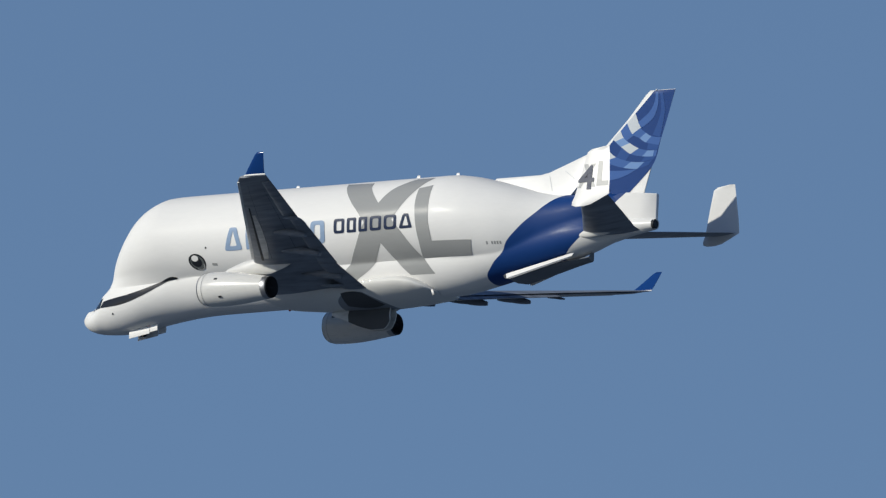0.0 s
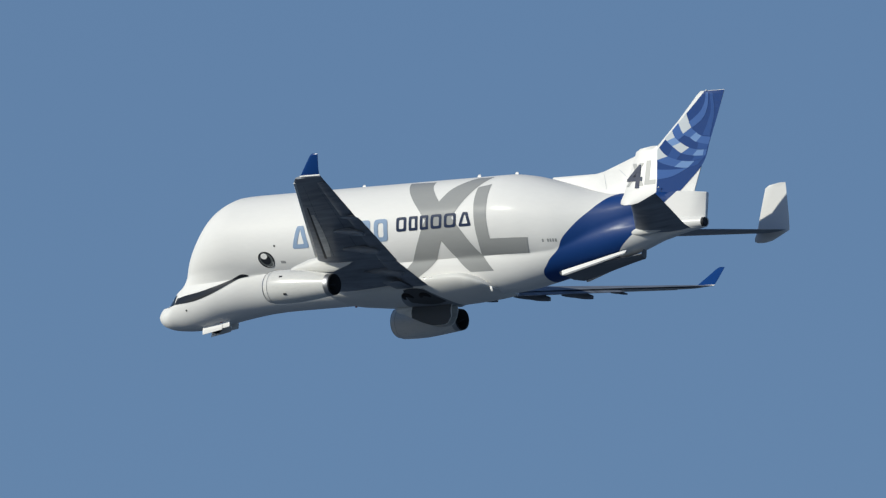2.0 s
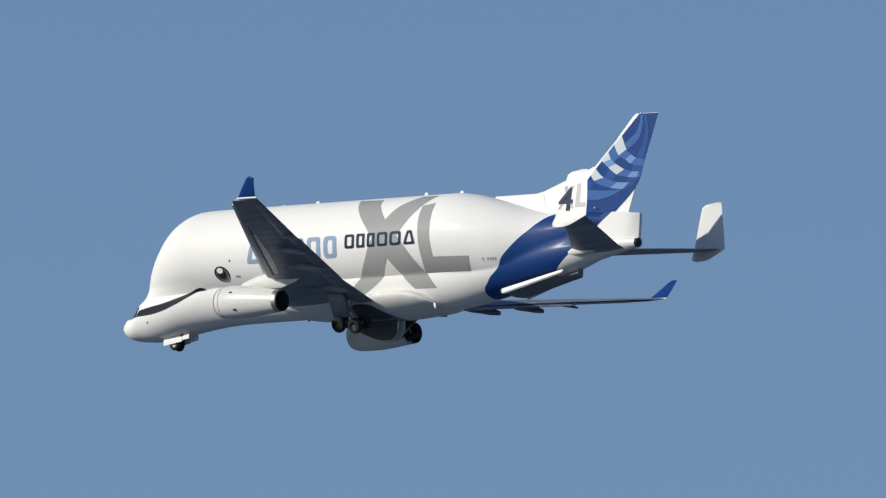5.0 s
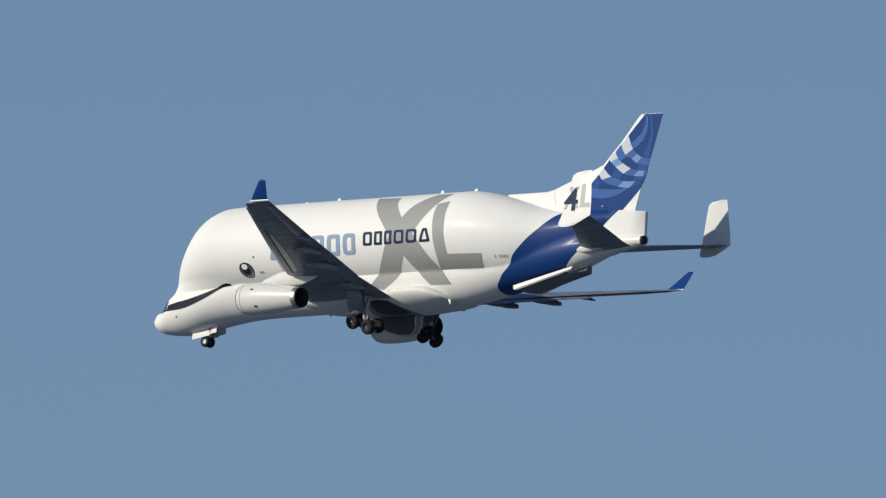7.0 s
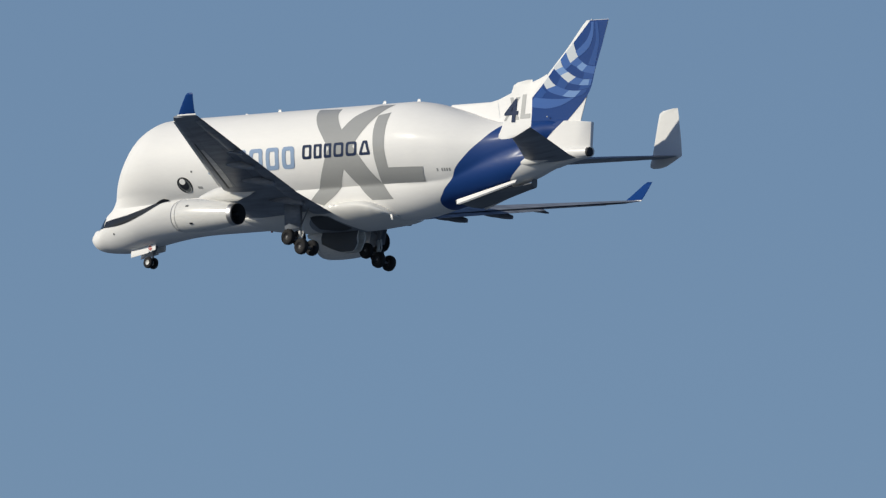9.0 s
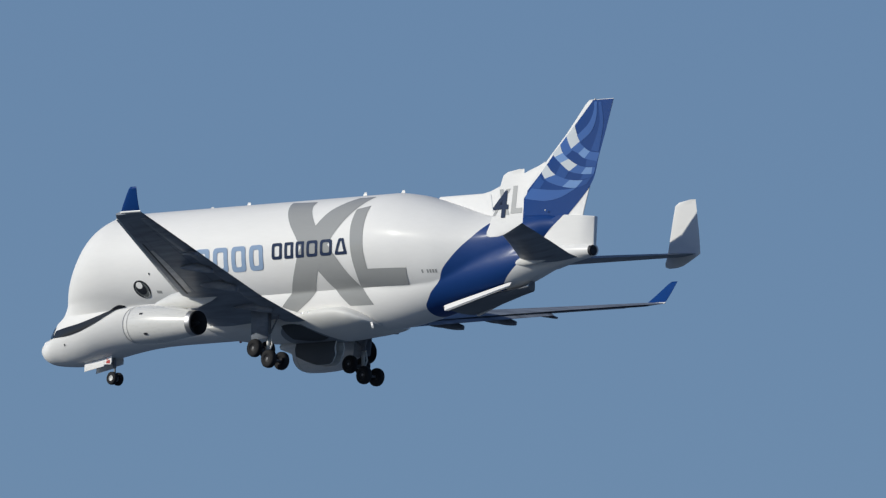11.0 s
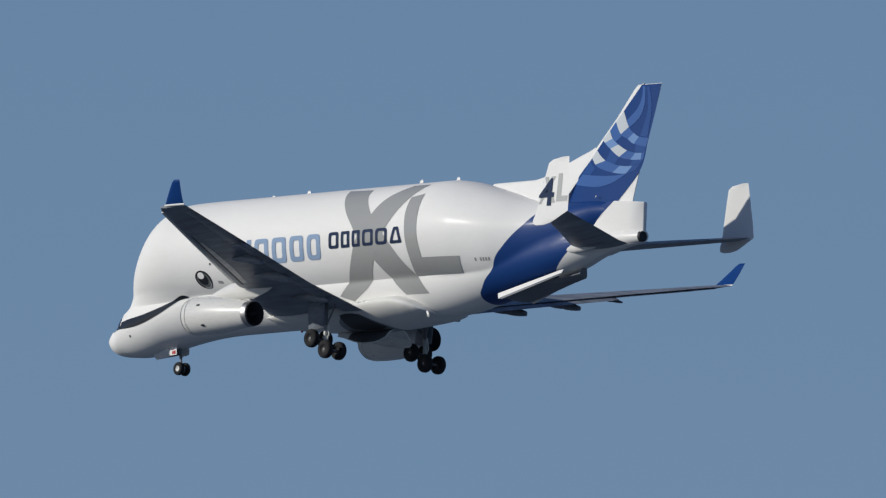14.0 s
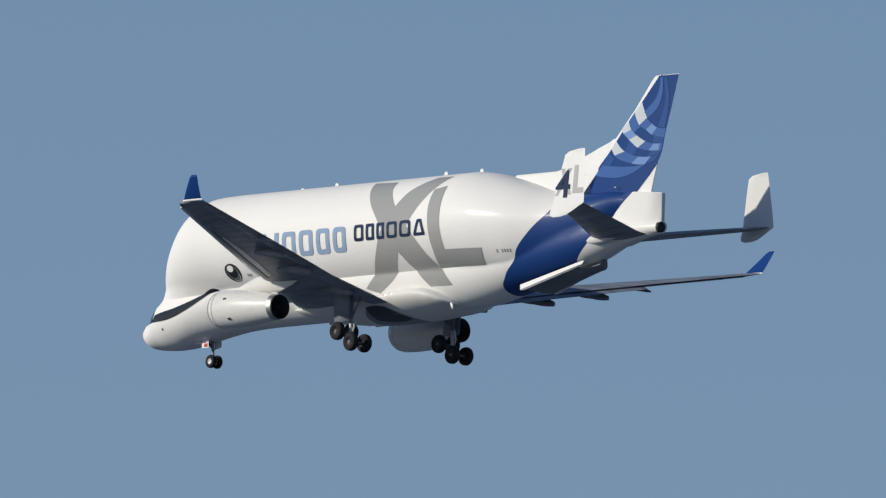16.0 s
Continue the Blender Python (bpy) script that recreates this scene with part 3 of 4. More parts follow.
def wheel_mesh(r, w):
    """A tyre with a hub on each side, axle along y."""
    bm = bmesh.new()
    prof = [(0.10 * r, -0.30 * w, 1), (0.40 * r, -0.36 * w, 1), (0.44 * r, -0.44 * w, 1), (0.50 * r, -0.5 * w, 0), (0.86 * r, -0.5 * w, 0), (0.96 * r, -0.36 * w, 0), (r, -0.18 * w, 0),
            (r, 0.18 * w, 0), (0.96 * r, 0.36 * w, 0), (0.86 * r, 0.5 * w, 0), (0.50 * r, 0.5 * w, 0), (0.44 * r, 0.44 * w, 1), (0.40 * r, 0.36 * w, 1), (0.10 * r, 0.30 * w, 1)]
    n = 28
    rows = [[bm.verts.new((q * math.cos(a), y, q * math.sin(a))) for a in (2 * math.pi * i / n for i in range(n))] for q, y, _ in prof]
    for k in range(len(rows) - 1):
        for i in range(n):
            f = bm.faces.new((rows[k][i], rows[k][(i + 1) % n], rows[k + 1][(i + 1) % n], rows[k + 1][i]))
            f.material_index = 1 if prof[k][2] and prof[k + 1][2] else 0
    bm.faces.new(rows[0]).material_index = 1
    bm.faces.new(rows[-1]).material_index = 1
    return bm


def make_main_gear(side):
    top = V(30.75, side * 5.25, 0.75)
    bog = V(30.95, side * 5.3, -2.8)
    fr, rr = V(30.12, side * 5.3, -2.33), V(31.78, side * 5.3, -3.28)

    def bar(name, a, c, r, label=""):
        ob = sharp(part(name, tube(bmesh.new(), a, c, r), BRIGHT_STEEL if name == "torque_link" else STEEL, g, label))
        ob.location = -top
        return ob
    leg = [top.lerp(bog, k) for k in (0, 0.54, 0.55, 1.0)]
    rings = []
    for p, r in zip(leg, (0.21, 0.21, 0.14, 0.14)):
        rings.append([p + Vector((r * math.cos(t), r * math.sin(t), 0)) for t in (2 * math.pi * i / 16 for i in range(16))])
    g = sharp(part("main_gear", loft(rings), STEEL, plane, "four-wheel main landing gear with a steel leg", at=top))
    bogie = [bar("bogie_beam", fr, rr, 0.15)]
    for ax in (fr, rr):
        bogie.append(bar("axle", ax + Vector((0, 0.9, 0)), ax - Vector((0, 0.9, 0)), 0.1))
    bar("brace", V(29.5, side * 4.7, 0.3), top.lerp(bog, 0.5), 0.08, "grey steel brace")
    bar("brace", V(31.6, side * 5.0, 0.3), top.lerp(bog, 0.62), 0.07, "grey steel brace")
    knee = top.lerp(bog, 0.78) - Vector((0.42, 0, 0))
    bar("torque_link", top.lerp(bog, 0.55) - Vector((0.28, 0, 0)), knee, 0.07)
    bar("torque_link", knee, bog, 0.07)
    part("piston", tube(bmesh.new(), top.lerp(bog, 0.56), top.lerp(bog, 0.97), 0.15), BRIGHT_STEEL, g, "bright sliding piston of the leg").location = -top
    for ax in (fr, rr):
        for dy in (0.7, -0.7):
            wh = part("wheel", wheel_mesh(0.73, 0.54), [RUBBER, HUB], g, "black tyre on a grey hub")
            wh.location = ax + Vector((0, dy, 0)) - top
            bogie.append(wh)
    bm = bmesh.new()
    bmesh.ops.create_cube(bm, size=1, matrix=Matrix.Translation(V(30.3, side * 5.75, -0.45)) @ Matrix.Rotation(radians(-4 * side), 4, "X") @ Matrix.Diagonal((1.9, 0.06, 2.3, 1)))
    bmesh.ops.bevel(bm, geom=bm.edges, offset=0.03, segments=2)
    part("leg_door", bm, WING_GREY, g, "grey leg door panel", at=None).location = -top
    return g, bogie, bog - top


def make_nose_gear():
    top, ax = V(7.95, 0, -0.95), V(8.3, 0, -2.85)
    rings = []
    for k, r in ((0, 0.13), (0.54, 0.13), (0.55, 0.085), (1, 0.085)):
        p = top.lerp(ax, k)
        rings.append([p + Vector((r * math.cos(t), r * math.sin(t), 0)) for t in (2 * math.pi * i / 14 for i in range(14))])
    g = sharp(part("nose_gear", loft(rings), STEEL, plane, "twin-wheel nose landing gear", at=top))
    for nm, a, c, r in (("axle", ax + Vector((0, 0.32, 0)), ax - Vector((0, 0.32, 0)), 0.07), ("brace", V(7.2, 0.15, -1.0), top.lerp(ax, 0.5), 0.05), ("brace", V(7.2, -0.15, -1.0), top.lerp(ax, 0.5), 0.05)):
        part(nm, tube(bmesh.new(), a, c, r), STEEL, g).location = -top
    for dy in (0.33, -0.33):
        part("wheel", wheel_mesh(0.53, 0.36), [RUBBER, BRIGHT_STEEL], g, "black tyre on a grey hub").location = ax + Vector((0, dy, 0)) - top
    return g


(main_port, bogie_port, pivot_port), (main_starboard, bogie_starboard, pivot_starboard) = make_main_gear(1), make_main_gear(-1)


def make_main_door(side):
    """A long bay door hinged beside the keel, hanging open, with a rounded lower edge and shade painted on its inner
    face.
    """
    foot = tab((27.3, -1.62), (28.3, -1.95), (29.4, -2.4), (30.6, -2.85), (31.8, -3.12), (32.8, -3.12), (33.3, -2.9), (33.6, -2.3))
    hinge = V(30.5, side * 0.38, -1.2)
    rings = []
    for i in range(22):
        s = 27.3 + 6.3 * i / 21
        row = [(-1.2 + (foot(s) + 1.2) * k, 0.12 * math.sin(math.pi * k) ** 2) for k in (0, 0.15, 0.35, 0.6, 0.85, 1)]
        rings.append([V(s, side * (0.34 + b), z) for z, b in row] + [V(s, side * (0.42 + b), z) for z, b in reversed(row)])
    door = sharp(part("main_gear_door", loft(rings), PALE_PANEL, plane, "long pale grey main gear bay door", at=hinge), 40)
    # dark sheet painting the shade on the inner face, behind the pale front corner
    rings = []
    for i in range(16):
        s = 29.1 + 4.44 * i / 15
        row = [(-1.22 + (foot(s) + 1.23) * k, 0.12 * math.sin(math.pi * k) ** 2) for k in (0.02, 0.2, 0.4, 0.6, 0.8, 0.99)]
        rings.append([V(s, side * (0.40 + b), z) - hinge for z, b in row] + [V(s, side * (0.45 + b), z) - hinge for z, b in reversed(row)])
    sharp(part("inner_shade", loft(rings), BAY, door, "dark grey sheet painting the shade on the door's inner face"), 40)
    return door


main_door_port, main_door_starboard = make_main_door(1), make_main_door(-1)
nose_gear = make_nose_gear()


def make_nose_door(side, s0, s1, h):
    """A bay door hinged along its upper edge."""
    hinge = V((s0 + s1) / 2, side * 0.62, keel((s0 + s1) / 2) + 0.12)
    slope = (keel(s1) - keel(s0)) / (s1 - s0)
    rings = []
    for s in (s0, s1):
        z = keel(s) + 0.12
        rings.append([V(s, side * 0.64, z), V(s, side * 0.70, z - h * 0.5), V(s, side * 0.66, z - h), V(s, side * 0.61, z - h), V(s, side * 0.64, z - h * 0.5), V(s, side * 0.58, z)])
    return sharp(part("nose_gear_door", loft(rings), WHITE, plane, "white nose gear bay door", at=hinge), 30)


door_port, door_starboard = make_nose_door(1, 5.3, 7.5, 0.72), make_nose_door(-1, 5.3, 7.5, 0.72)
door_rear_port, door_rear_starboard = make_nose_door(1, 7.55, 8.35, 0.62), make_nose_door(-1, 7.55, 8.35, 0.62)


bm = bmesh.new()
bmesh.ops.create_cube(bm, size=1, matrix=Matrix.Translation(Vector((0.0, 0.66, -0.52))) @ Matrix.Diagonal((0.8, 0.04, 0.62, 1)))
bmesh.ops.bevel(bm, geom=bm.edges, offset=0.012, segments=1)
leg_plate = part("leg_door", bm, WHITE, nose_gear, "white door plate on the nose leg", smooth=False)
bm = bmesh.new()
bmesh.ops.create_cube(bm, size=1, matrix=Matrix.Translation(Vector((-0.08, 0.685, -0.58))) @ Matrix.Diagonal((0.42, 0.02, 0.36, 1)))
part("red_plate", bm, RED, nose_gear, "small red plate", smooth=False)


# ---- markings ----
def lay(name, strip, material, parent, label, surf=skin_y, lift=0.012, dense=0.16, thick=True):
    """A marking on the port skin between two edge lines of (s, z)."""
    (a, b) = strip

    def resample(line, n):
        pts = [Vector(p) for p in line]
        out = []
        m = len(pts) - 1
        for i in range(n + 1):
            x = i / n * m
            k = min(int(x), m - 1)
            t = x - k
            p0, p1, p2, p3 = pts[max(k - 1, 0)], pts[k], pts[k + 1], pts[min(k + 2, m)]
            out.append(0.5 * (2 * p1 + (p2 - p0) * t + (2 * p0 - 5 * p1 + 4 * p2 - p3) * t * t + (3 * p1 - p0 - 3 * p2 + p3) * t ** 3))
        return out
    ln = max(sum((Vector(q) - Vector(p)).length for p, q in zip(e, e[1:])) for e in (a, b))
    n = max(int(ln / dense), len(a) - 1, 2)
    ra, rb = resample(a, n), resample(b, n)
    wid = max((p - q).length for p, q in zip(ra, rb))
    m = max(int(wid / dense), 2)
    bm = bmesh.new()
    grid = []
    for p, q in zip(ra, rb):
        row = []
        for j in range(m + 1):
            c = p.lerp(q, j / m)
            s, z = c.x, c.y
            y = surf(s, z)
            d = 0.04
            ny = Vector(((surf(s + d, z) - surf(s - d, z)) / (2 * d), 1.0, -(surf(s, z + d) - surf(s, z - d)) / (2 * d)))
            ny.x, ny.z = max(-2, min(2, ny.x)), max(-3, min(3, ny.z))
            row.append(bm.verts.new(V(s, y, z) + ny.normalized() * lift))
        grid.append(row)
    for r0, r1 in zip(grid, grid[1:]):
        for j in range(m):
            bm.faces.new((r0[j], r0[j + 1], r1[j + 1], r1[j]))
    ob = part(name, bm, material, parent, label)
    # face outward to port
    if sum((p.normal.y for p in ob.data.polygons)) < 0:
        ob.data.flip_normals()
    return ob


upper = lower = next(o for o in plane.children if o.name == "fuselage")
lay("grey_stroke", ([(29.37, 9.8), (30.15, 8.92), (31.3, 7.71), (32.2, 6.8), (33.08, 5.76), (34.8, 3.76), (35.95, 2.2), (37.2, 1.06)],
                    [(32.4, 9.67), (32.75, 9.07), (33.6, 8.19), (34.5, 7.3), (35.7, 6.18), (37.0, 4.77), (38.2, 3.14), (39.84, 1.02)]), GREY, upper, "broad grey curved stroke")
lay("grey_stroke", ([(37.0, 9.75), (36.1, 9.26), (35.15, 8.57), (34.3, 7.35), (33.4, 6.18), (32.8, 5.2), (32.15, 4.0), (31.1, 2.7), (29.6, 1.37)],
                    [(38.9, 9.73), (38.33, 8.92), (37.5, 7.76), (36.65, 6.58), (35.65, 5.15), (34.7, 3.76), (33.7, 2.58), (32.81, 1.76), (31.11, 0.9)]), GREY, upper, "broad grey curved stroke", lift=0.017)
lay("grey_stroke", ([(38.24, 8.6), (38.4, 7.24), (38.6, 6.0), (38.76, 4.67), (38.84, 3.52), (38.7, 2.5)],
                    [(39.6, 8.83), (39.8, 7.77), (39.97, 6.52), (40.08, 5.32), (40.2, 4.29), (40.3, 2.5)]), GREY, upper, "broad grey curved stroke", lift=0.022)
lay("grey_stroke", ([(39.3, 3.72), (41.6, 3.68), (44.25, 3.62)], [(38.7, 2.42), (41.3, 2.40), (43.95, 2.38)]), GREY, upper, "broad grey straight stroke", lift=0.027)


def title_marks(s0, marks, gap, z0, z1, material, label):
    """A plain rounded frame for every character of a title: (width, taper towards the top, squareness)."""
    s, h = s0, z1 - z0
    for w, taper, corner in marks:
        k = 0.23 * h
        if w < 2.2 * k:
            lay("title_mark", ([(s, z1), (s + w / 2, z1), (s + w, z1)], [(s, z0), (s + w / 2, z0), (s + w, z0)]), material, upper, label, lift=0.034, dense=0.3)
        else:
            def edge(inset, a):
                ca, sa = math.cos(a), math.sin(a)
                u = math.copysign(abs(ca) ** (2 / corner), ca)
                v = math.copysign(abs(sa) ** (2 / corner), sa)
                v = v * (1 - inset / (0.5 * h) * 0.8)
                half = (w / 2) * (1 - taper * (v + 1) / 2) - inset
                return (s + w / 2 + u * max(half, 0.05), (z0 + z1) / 2 + v * h / 2)
            angs = [2 * math.pi * i / 40 for i in range(41)]
            lay("title_mark", ([edge(0, a) for a in angs], [edge(k, a) for a in angs]), material, upper, label, lift=0.034, dense=0.12)
        s += w + gap


title_marks(17.9, ((1.95, 0.62, 9), (0.5, 0, 9), (1.6, 0, 6), (1.65, 0, 6), (1.6, 0, 6), (1.55, 0, 5)), 0.42, 4.2, 6.2, TITLE_BLUE, "light blue title mark")
title_marks(29.85, ((1.15, 0, 6), (1.0, 0, 10), (0.95, 0, 10), (1.25, 0, 6), (1.35, 0, 5), (1.45, 0.62, 9)), 0.27, 4.92, 6.22, NAVY, "navy title mark")
for i in range(6):
    if i != 1:
        lay("registration_bar", ([(45.62 + 0.25 * i, 3.42), (45.78 + 0.25 * i, 3.42)], [(45.62 + 0.25 * i, 3.16), (45.78 + 0.25 * i, 3.16)]), GREY, upper, "small dark registration bar", dense=0.3)

# the dark curved band at the nose, and the cockpit glass at its front end
lay("nose_band", ([(3.4, 0.93), (5.0, 1.12), (6.6, 1.32), (8.3, 1.68), (9.8, 2.08), (11.2, 2.5), (11.98, 2.43)],
                  [(3.1, 0.38), (5.0, 0.42), (6.7, 0.69), (8.35, 1.2), (9.85, 1.79), (11.0, 2.2), (11.92, 2.31)]), DARK, lower, "dark curved band at the nose", surf=hull_y, lift=0.045, dense=0.1)
for a, b in ((1.75, 2.12), (2.18, 2.58), (2.64, 3.05)):
    lay("cockpit_window", ([(a + 0.2, 0.62 + 0.34 * (a - 1.1)), (b + 0.12, 0.62 + 0.34 * (b - 1.1))], [(a, 0.22 + 0.10 * (a - 1.6)), (b, 0.22 + 0.10 * (b - 1.6))]), GLASS, lower, "dark cockpit window pane", surf=hull_y, dense=0.1, lift=0.04)


def disc(name, s, z, rs, rz, material, parent, label, lift, tilt=0.0, inner=0.0, turn=(0, 360)):
    n = 28
    angs = [radians(turn[0] + (turn[1] - turn[0]) * i / n) for i in range(n + 1)]

    def at(a, k):
        x, y = rs * k * math.cos(a), rz * k * math.sin(a)
        c, d = math.cos(radians(tilt)), math.sin(radians(tilt))
        return (s + x * c - y * d, z + x * d + y * c)
    return lay(name, ([at(a, 1) for a in angs], [at(a, inner) for a in angs]), material, parent, label, surf=hull_y, lift=lift)


disc("eye_ring", 14.66, 3.5, 0.90, 0.66, DARK, upper, "round dark painted ring", 0.02, tilt=-12)
disc("eye_iris", 14.68, 3.48, 0.74, 0.53, EYE_GREY, upper, "dark grey painted ring", 0.03, tilt=-12)
disc("eye_pupil", 14.62, 3.52, 0.56, 0.41, DARK, upper, "dark painted disc", 0.04, tilt=-12)
disc("eye_glint", 14.80, 3.28, 0.62, 0.40, GREY, upper, "grey painted crescent", 0.046, tilt=-12, inner=0.82, turn=(-110, 25))
disc("eye_highlight", 14.5, 3.80, 0.36, 0.25, WHITE, upper, "white painted dot", 0.05)
lay("static_port", ([(16.2, 3.32), (16.75, 3.28)], [(16.2, 3.12), (16.75, 3.08)]), GREY, upper, "small grey vent panel", dense=0.2)
disc("port_dot", 15.85, 4.6, 0.09, 0.09, DARK, upper, "small dark port", 0.03)
disc("port_dot", 4.6, -0.25, 0.09, 0.09, DARK, lower, "small dark port", 0.03)


# ---- fin pattern ----
def fin_y(s, z):
    rows = ((6.6, 52.6, 60.1, 0.5), (7.6, 52.8, 60.25, 0.47), (9.7, 53.6, 60.85, 0.42), (11.7, 55.65, 61.55, 0.36), (14, 58.0, 62.28, 0.27), (16.1, 59.85, 62.88, 0.19), (16.45, 60.25, 62.98, 0.13))
    for r0, r1 in zip(rows, rows[1:]):
        if r0[0] <= z <= r1[0]:
            k = (z - r0[0]) / (r1[0] - r0[0])
            a, b, t = (r0[i] + k * (r1[i] - r0[i]) for i in (1, 2, 3))
            x = min(max((s - a) / (b - a), 0.0), 1.0)
            return 5 * t * (0.2969 * math.sqrt(x) - 0.126 * x - 0.3516 * x * x + 0.2843 * x ** 3 - 0.1036 * x ** 4)
    return 0.1


def stripe(a, b, colors, lift):
    """A curved band on the fin cut across into cells of given colours: (end fraction, material)."""
    def at(line, f):
        m = len(line) - 1
        x = f * m
        k = min(int(x), m - 1)
        t = x - k
        p0, p1, p2, p3 = (Vector(line[min(max(q, 0), m)]) for q in (k - 1, k, k + 1, k + 2))
        return 0.5 * (2 * p1 + (p2 - p0) * t + (2 * p0 - 5 * p1 + 4 * p2 - p3) * t * t + (3 * p1 - p0 - 3 * p2 + p3) * t ** 3)
    f0 = 0.0
    for f1, m in colors:
        if m:
            n = max(int(24 * (f1 - f0)), 4)
            la = [at(a, f0 + (f1 - f0) * i / n) for i in range(n + 1)]
            lb = [at(b, f0 + (f1 - f0) * i / n) for i in range(n + 1)]
            lay("fin_stripe", (la, lb), m, fin, "curved blue fin stripe", surf=fin_y, lift=lift, dense=0.2)
        f0 = f1


lay("fin_blue_field", ([(52.9, 7.0), (53.35, 8.85), (55.5, 11.0), (57.36, 13.0), (58.9, 14.5), (60.5, 16.1), (60.75, 16.42)],
                       [(58.2, 7.0), (58.75, 7.55), (61.0, 9.85), (61.68, 12), (62.36, 14.2), (62.86, 16.1), (62.95, 16.42)]), FIN_BLUE, fin, "blue field of the fin", surf=fin_y, lift=0.03, dense=0.2)
# edges of the arcs that cross the fin, from the tip down
ARC_1 = [(58.91, 14.46), (59.57, 13.17), (60.13, 12.68), (60.71, 12.35), (61.7, 12.19)]
ARC_2 = [(58.04, 13.68), (58.70, 12.65), (59.48, 12.23), (60.15, 11.82), (61.5, 11.52)]
ARC_3 = [(57.40, 13.03), (57.78, 12.38), (58.43, 11.88), (59.43, 11.34), (60.34, 11.11), (61.0, 11.07), (61.36, 11.08)]
ARC_4 = [(56.62, 12.36), (56.88, 12.10), (57.53, 11.60), (58.60, 10.88), (59.80, 10.60), (60.89, 10.54), (61.22, 10.55)]
ARC_5 = [(56.03, 11.56), (56.72, 10.92), (57.41, 10.55), (58.69, 10.18), (60.06, 10.10), (60.95, 10.28)]
ARC_6 = [(55.52, 11.0), (55.66, 10.76), (56.30, 10.18), (57.91, 9.69), (59.37, 9.52), (60.48, 9.78)]
stripe(ARC_1, ARC_2, [(0.25, PALE), (0.5, BLUE_MID), (0.75, BLUE_LIGHT), (1, BLUE_MID)], 0.05)
stripe(ARC_2, [(57.4, 13.03), (57.95, 12.2), (58.85, 11.6), (60.0, 11.2), (61.36, 11.08)], [(0.3, BLUE_MID), (0.8, None), (1, BLUE_DIM)], 0.045)
stripe(ARC_3, ARC_4, [(0.17, PALE), (0.34, BLUE_LIGHT), (0.5, PALE), (0.67, BLUE_MID), (0.84, BLUE_LIGHT), (1, BLUE_MID)], 0.05)
stripe([(56.62, 12.36), (57.53, 11.60), (58.60, 10.88), (59.80, 10.60), (61.22, 10.55)], [(56.03, 11.56), (57.0, 10.75), (58.1, 10.32), (59.4, 10.1), (60.95, 10.28)], [(0.28, None), (0.5, BLUE_DIM), (0.8, None), (1, BLUE_DIM)], 0.045)
stripe(ARC_5, ARC_6, [(0.32, PALE), (0.6, BLUE_MID), (0.8, BLUE_LIGHT), (1, BLUE_DIM)], 0.05)
stripe([(55.3, 10.74), (55.9, 10.2), (56.9, 9.75), (57.9, 9.60)], [(54.51, 9.74), (55.4, 9.66), (56.4, 9.58), (57.6, 9.52)], [(0.35, BLUE_DIM), (1, None)], 0.045)
stripe([(54.51, 9.74), (55.69, 9.59), (56.98, 9.47), (58.27, 9.44), (59.38, 9.5)], [(53.62, 9.0), (54.78, 8.8), (56.29, 8.65), (57.88, 8.87), (59.33, 9.47)], [(1, BLUE_MID)], 0.05)
# two long arcs running up to the tip
stripe([(60.95, 16.27), (60.91, 15.47), (60.4, 14.53), (59.24, 13.66)], [(61.25, 16.25), (61.24, 15.0), (60.76, 13.91), (59.63, 13.13)], [(1, BLUE_MID)], 0.05)
stripe([(61.42, 16.24), (61.6, 14.68), (61.3, 13.51), (60.81, 12.42)], [(61.72, 16.23), (62.0, 14.66), (61.84, 13.33), (61.6, 12.25)], [(1, BLUE_DIM)], 0.05)


# ---- end plate marks: grey strokes and the figure 4 ----
PLATE = [(4.32, 60.0, 60.9), (4.45, 59.62, 61.6), (4.75, 59.6, 62.3), (5.3, 59.85, 63.5), (6.6, 60.15, 63.42), (8.2, 60.52, 63.22), (9.2, 60.78, 63.1), (9.45, 61.2, 63.06), (9.62, 62.4, 63.04)]


def plate_y(s, z):
    for r0, r1 in zip(PLATE, PLATE[1:]):
        if r0[0] <= z <= r1[0]:
            k = (z - r0[0]) / (r1[0] - r0[0])
            a, b = r0[1] + k * (r1[1] - r0[1]), r0[2] + k * (r1[2] - r0[2])
            x = min(max((s - a) / (b - a), 0.02), 1.0)
            return 9.97 - 0.085 * (z - 4.5) + 2.6 * 5 * 0.05 * (0.2969 * math.sqrt(x) - 0.126 * x - 0.3516 * x * x + 0.2843 * x ** 3 - 0.1036 * x ** 4)
    return 9.6


ep_port = tails[0][1]
lay("grey_stroke", ([(60.55, 8.1), (60.78, 8.1), (61.0, 8.1)], [(61.45, 6.0), (61.7, 6.0), (61.98, 6.0)]), PLATE_GREY, ep_port, "grey stroke", surf=plate_y, lift=0.014)
lay("grey_stroke", ([(61.35, 8.1), (61.6, 8.1), (61.85, 8.1)], [(60.1, 5.98), (60.2, 5.98), (60.4, 5.98)]), PLATE_GREY, ep_port, "grey stroke", surf=plate_y, lift=0.018)
lay("grey_stroke", ([(62.1, 8.3), (62.3, 8.3), (62.55, 8.3)], [(62.1, 6.1), (62.35, 6.1), (62.6, 6.1)]), PLATE_GREY, ep_port, "grey stroke", surf=plate_y, lift=0.018)
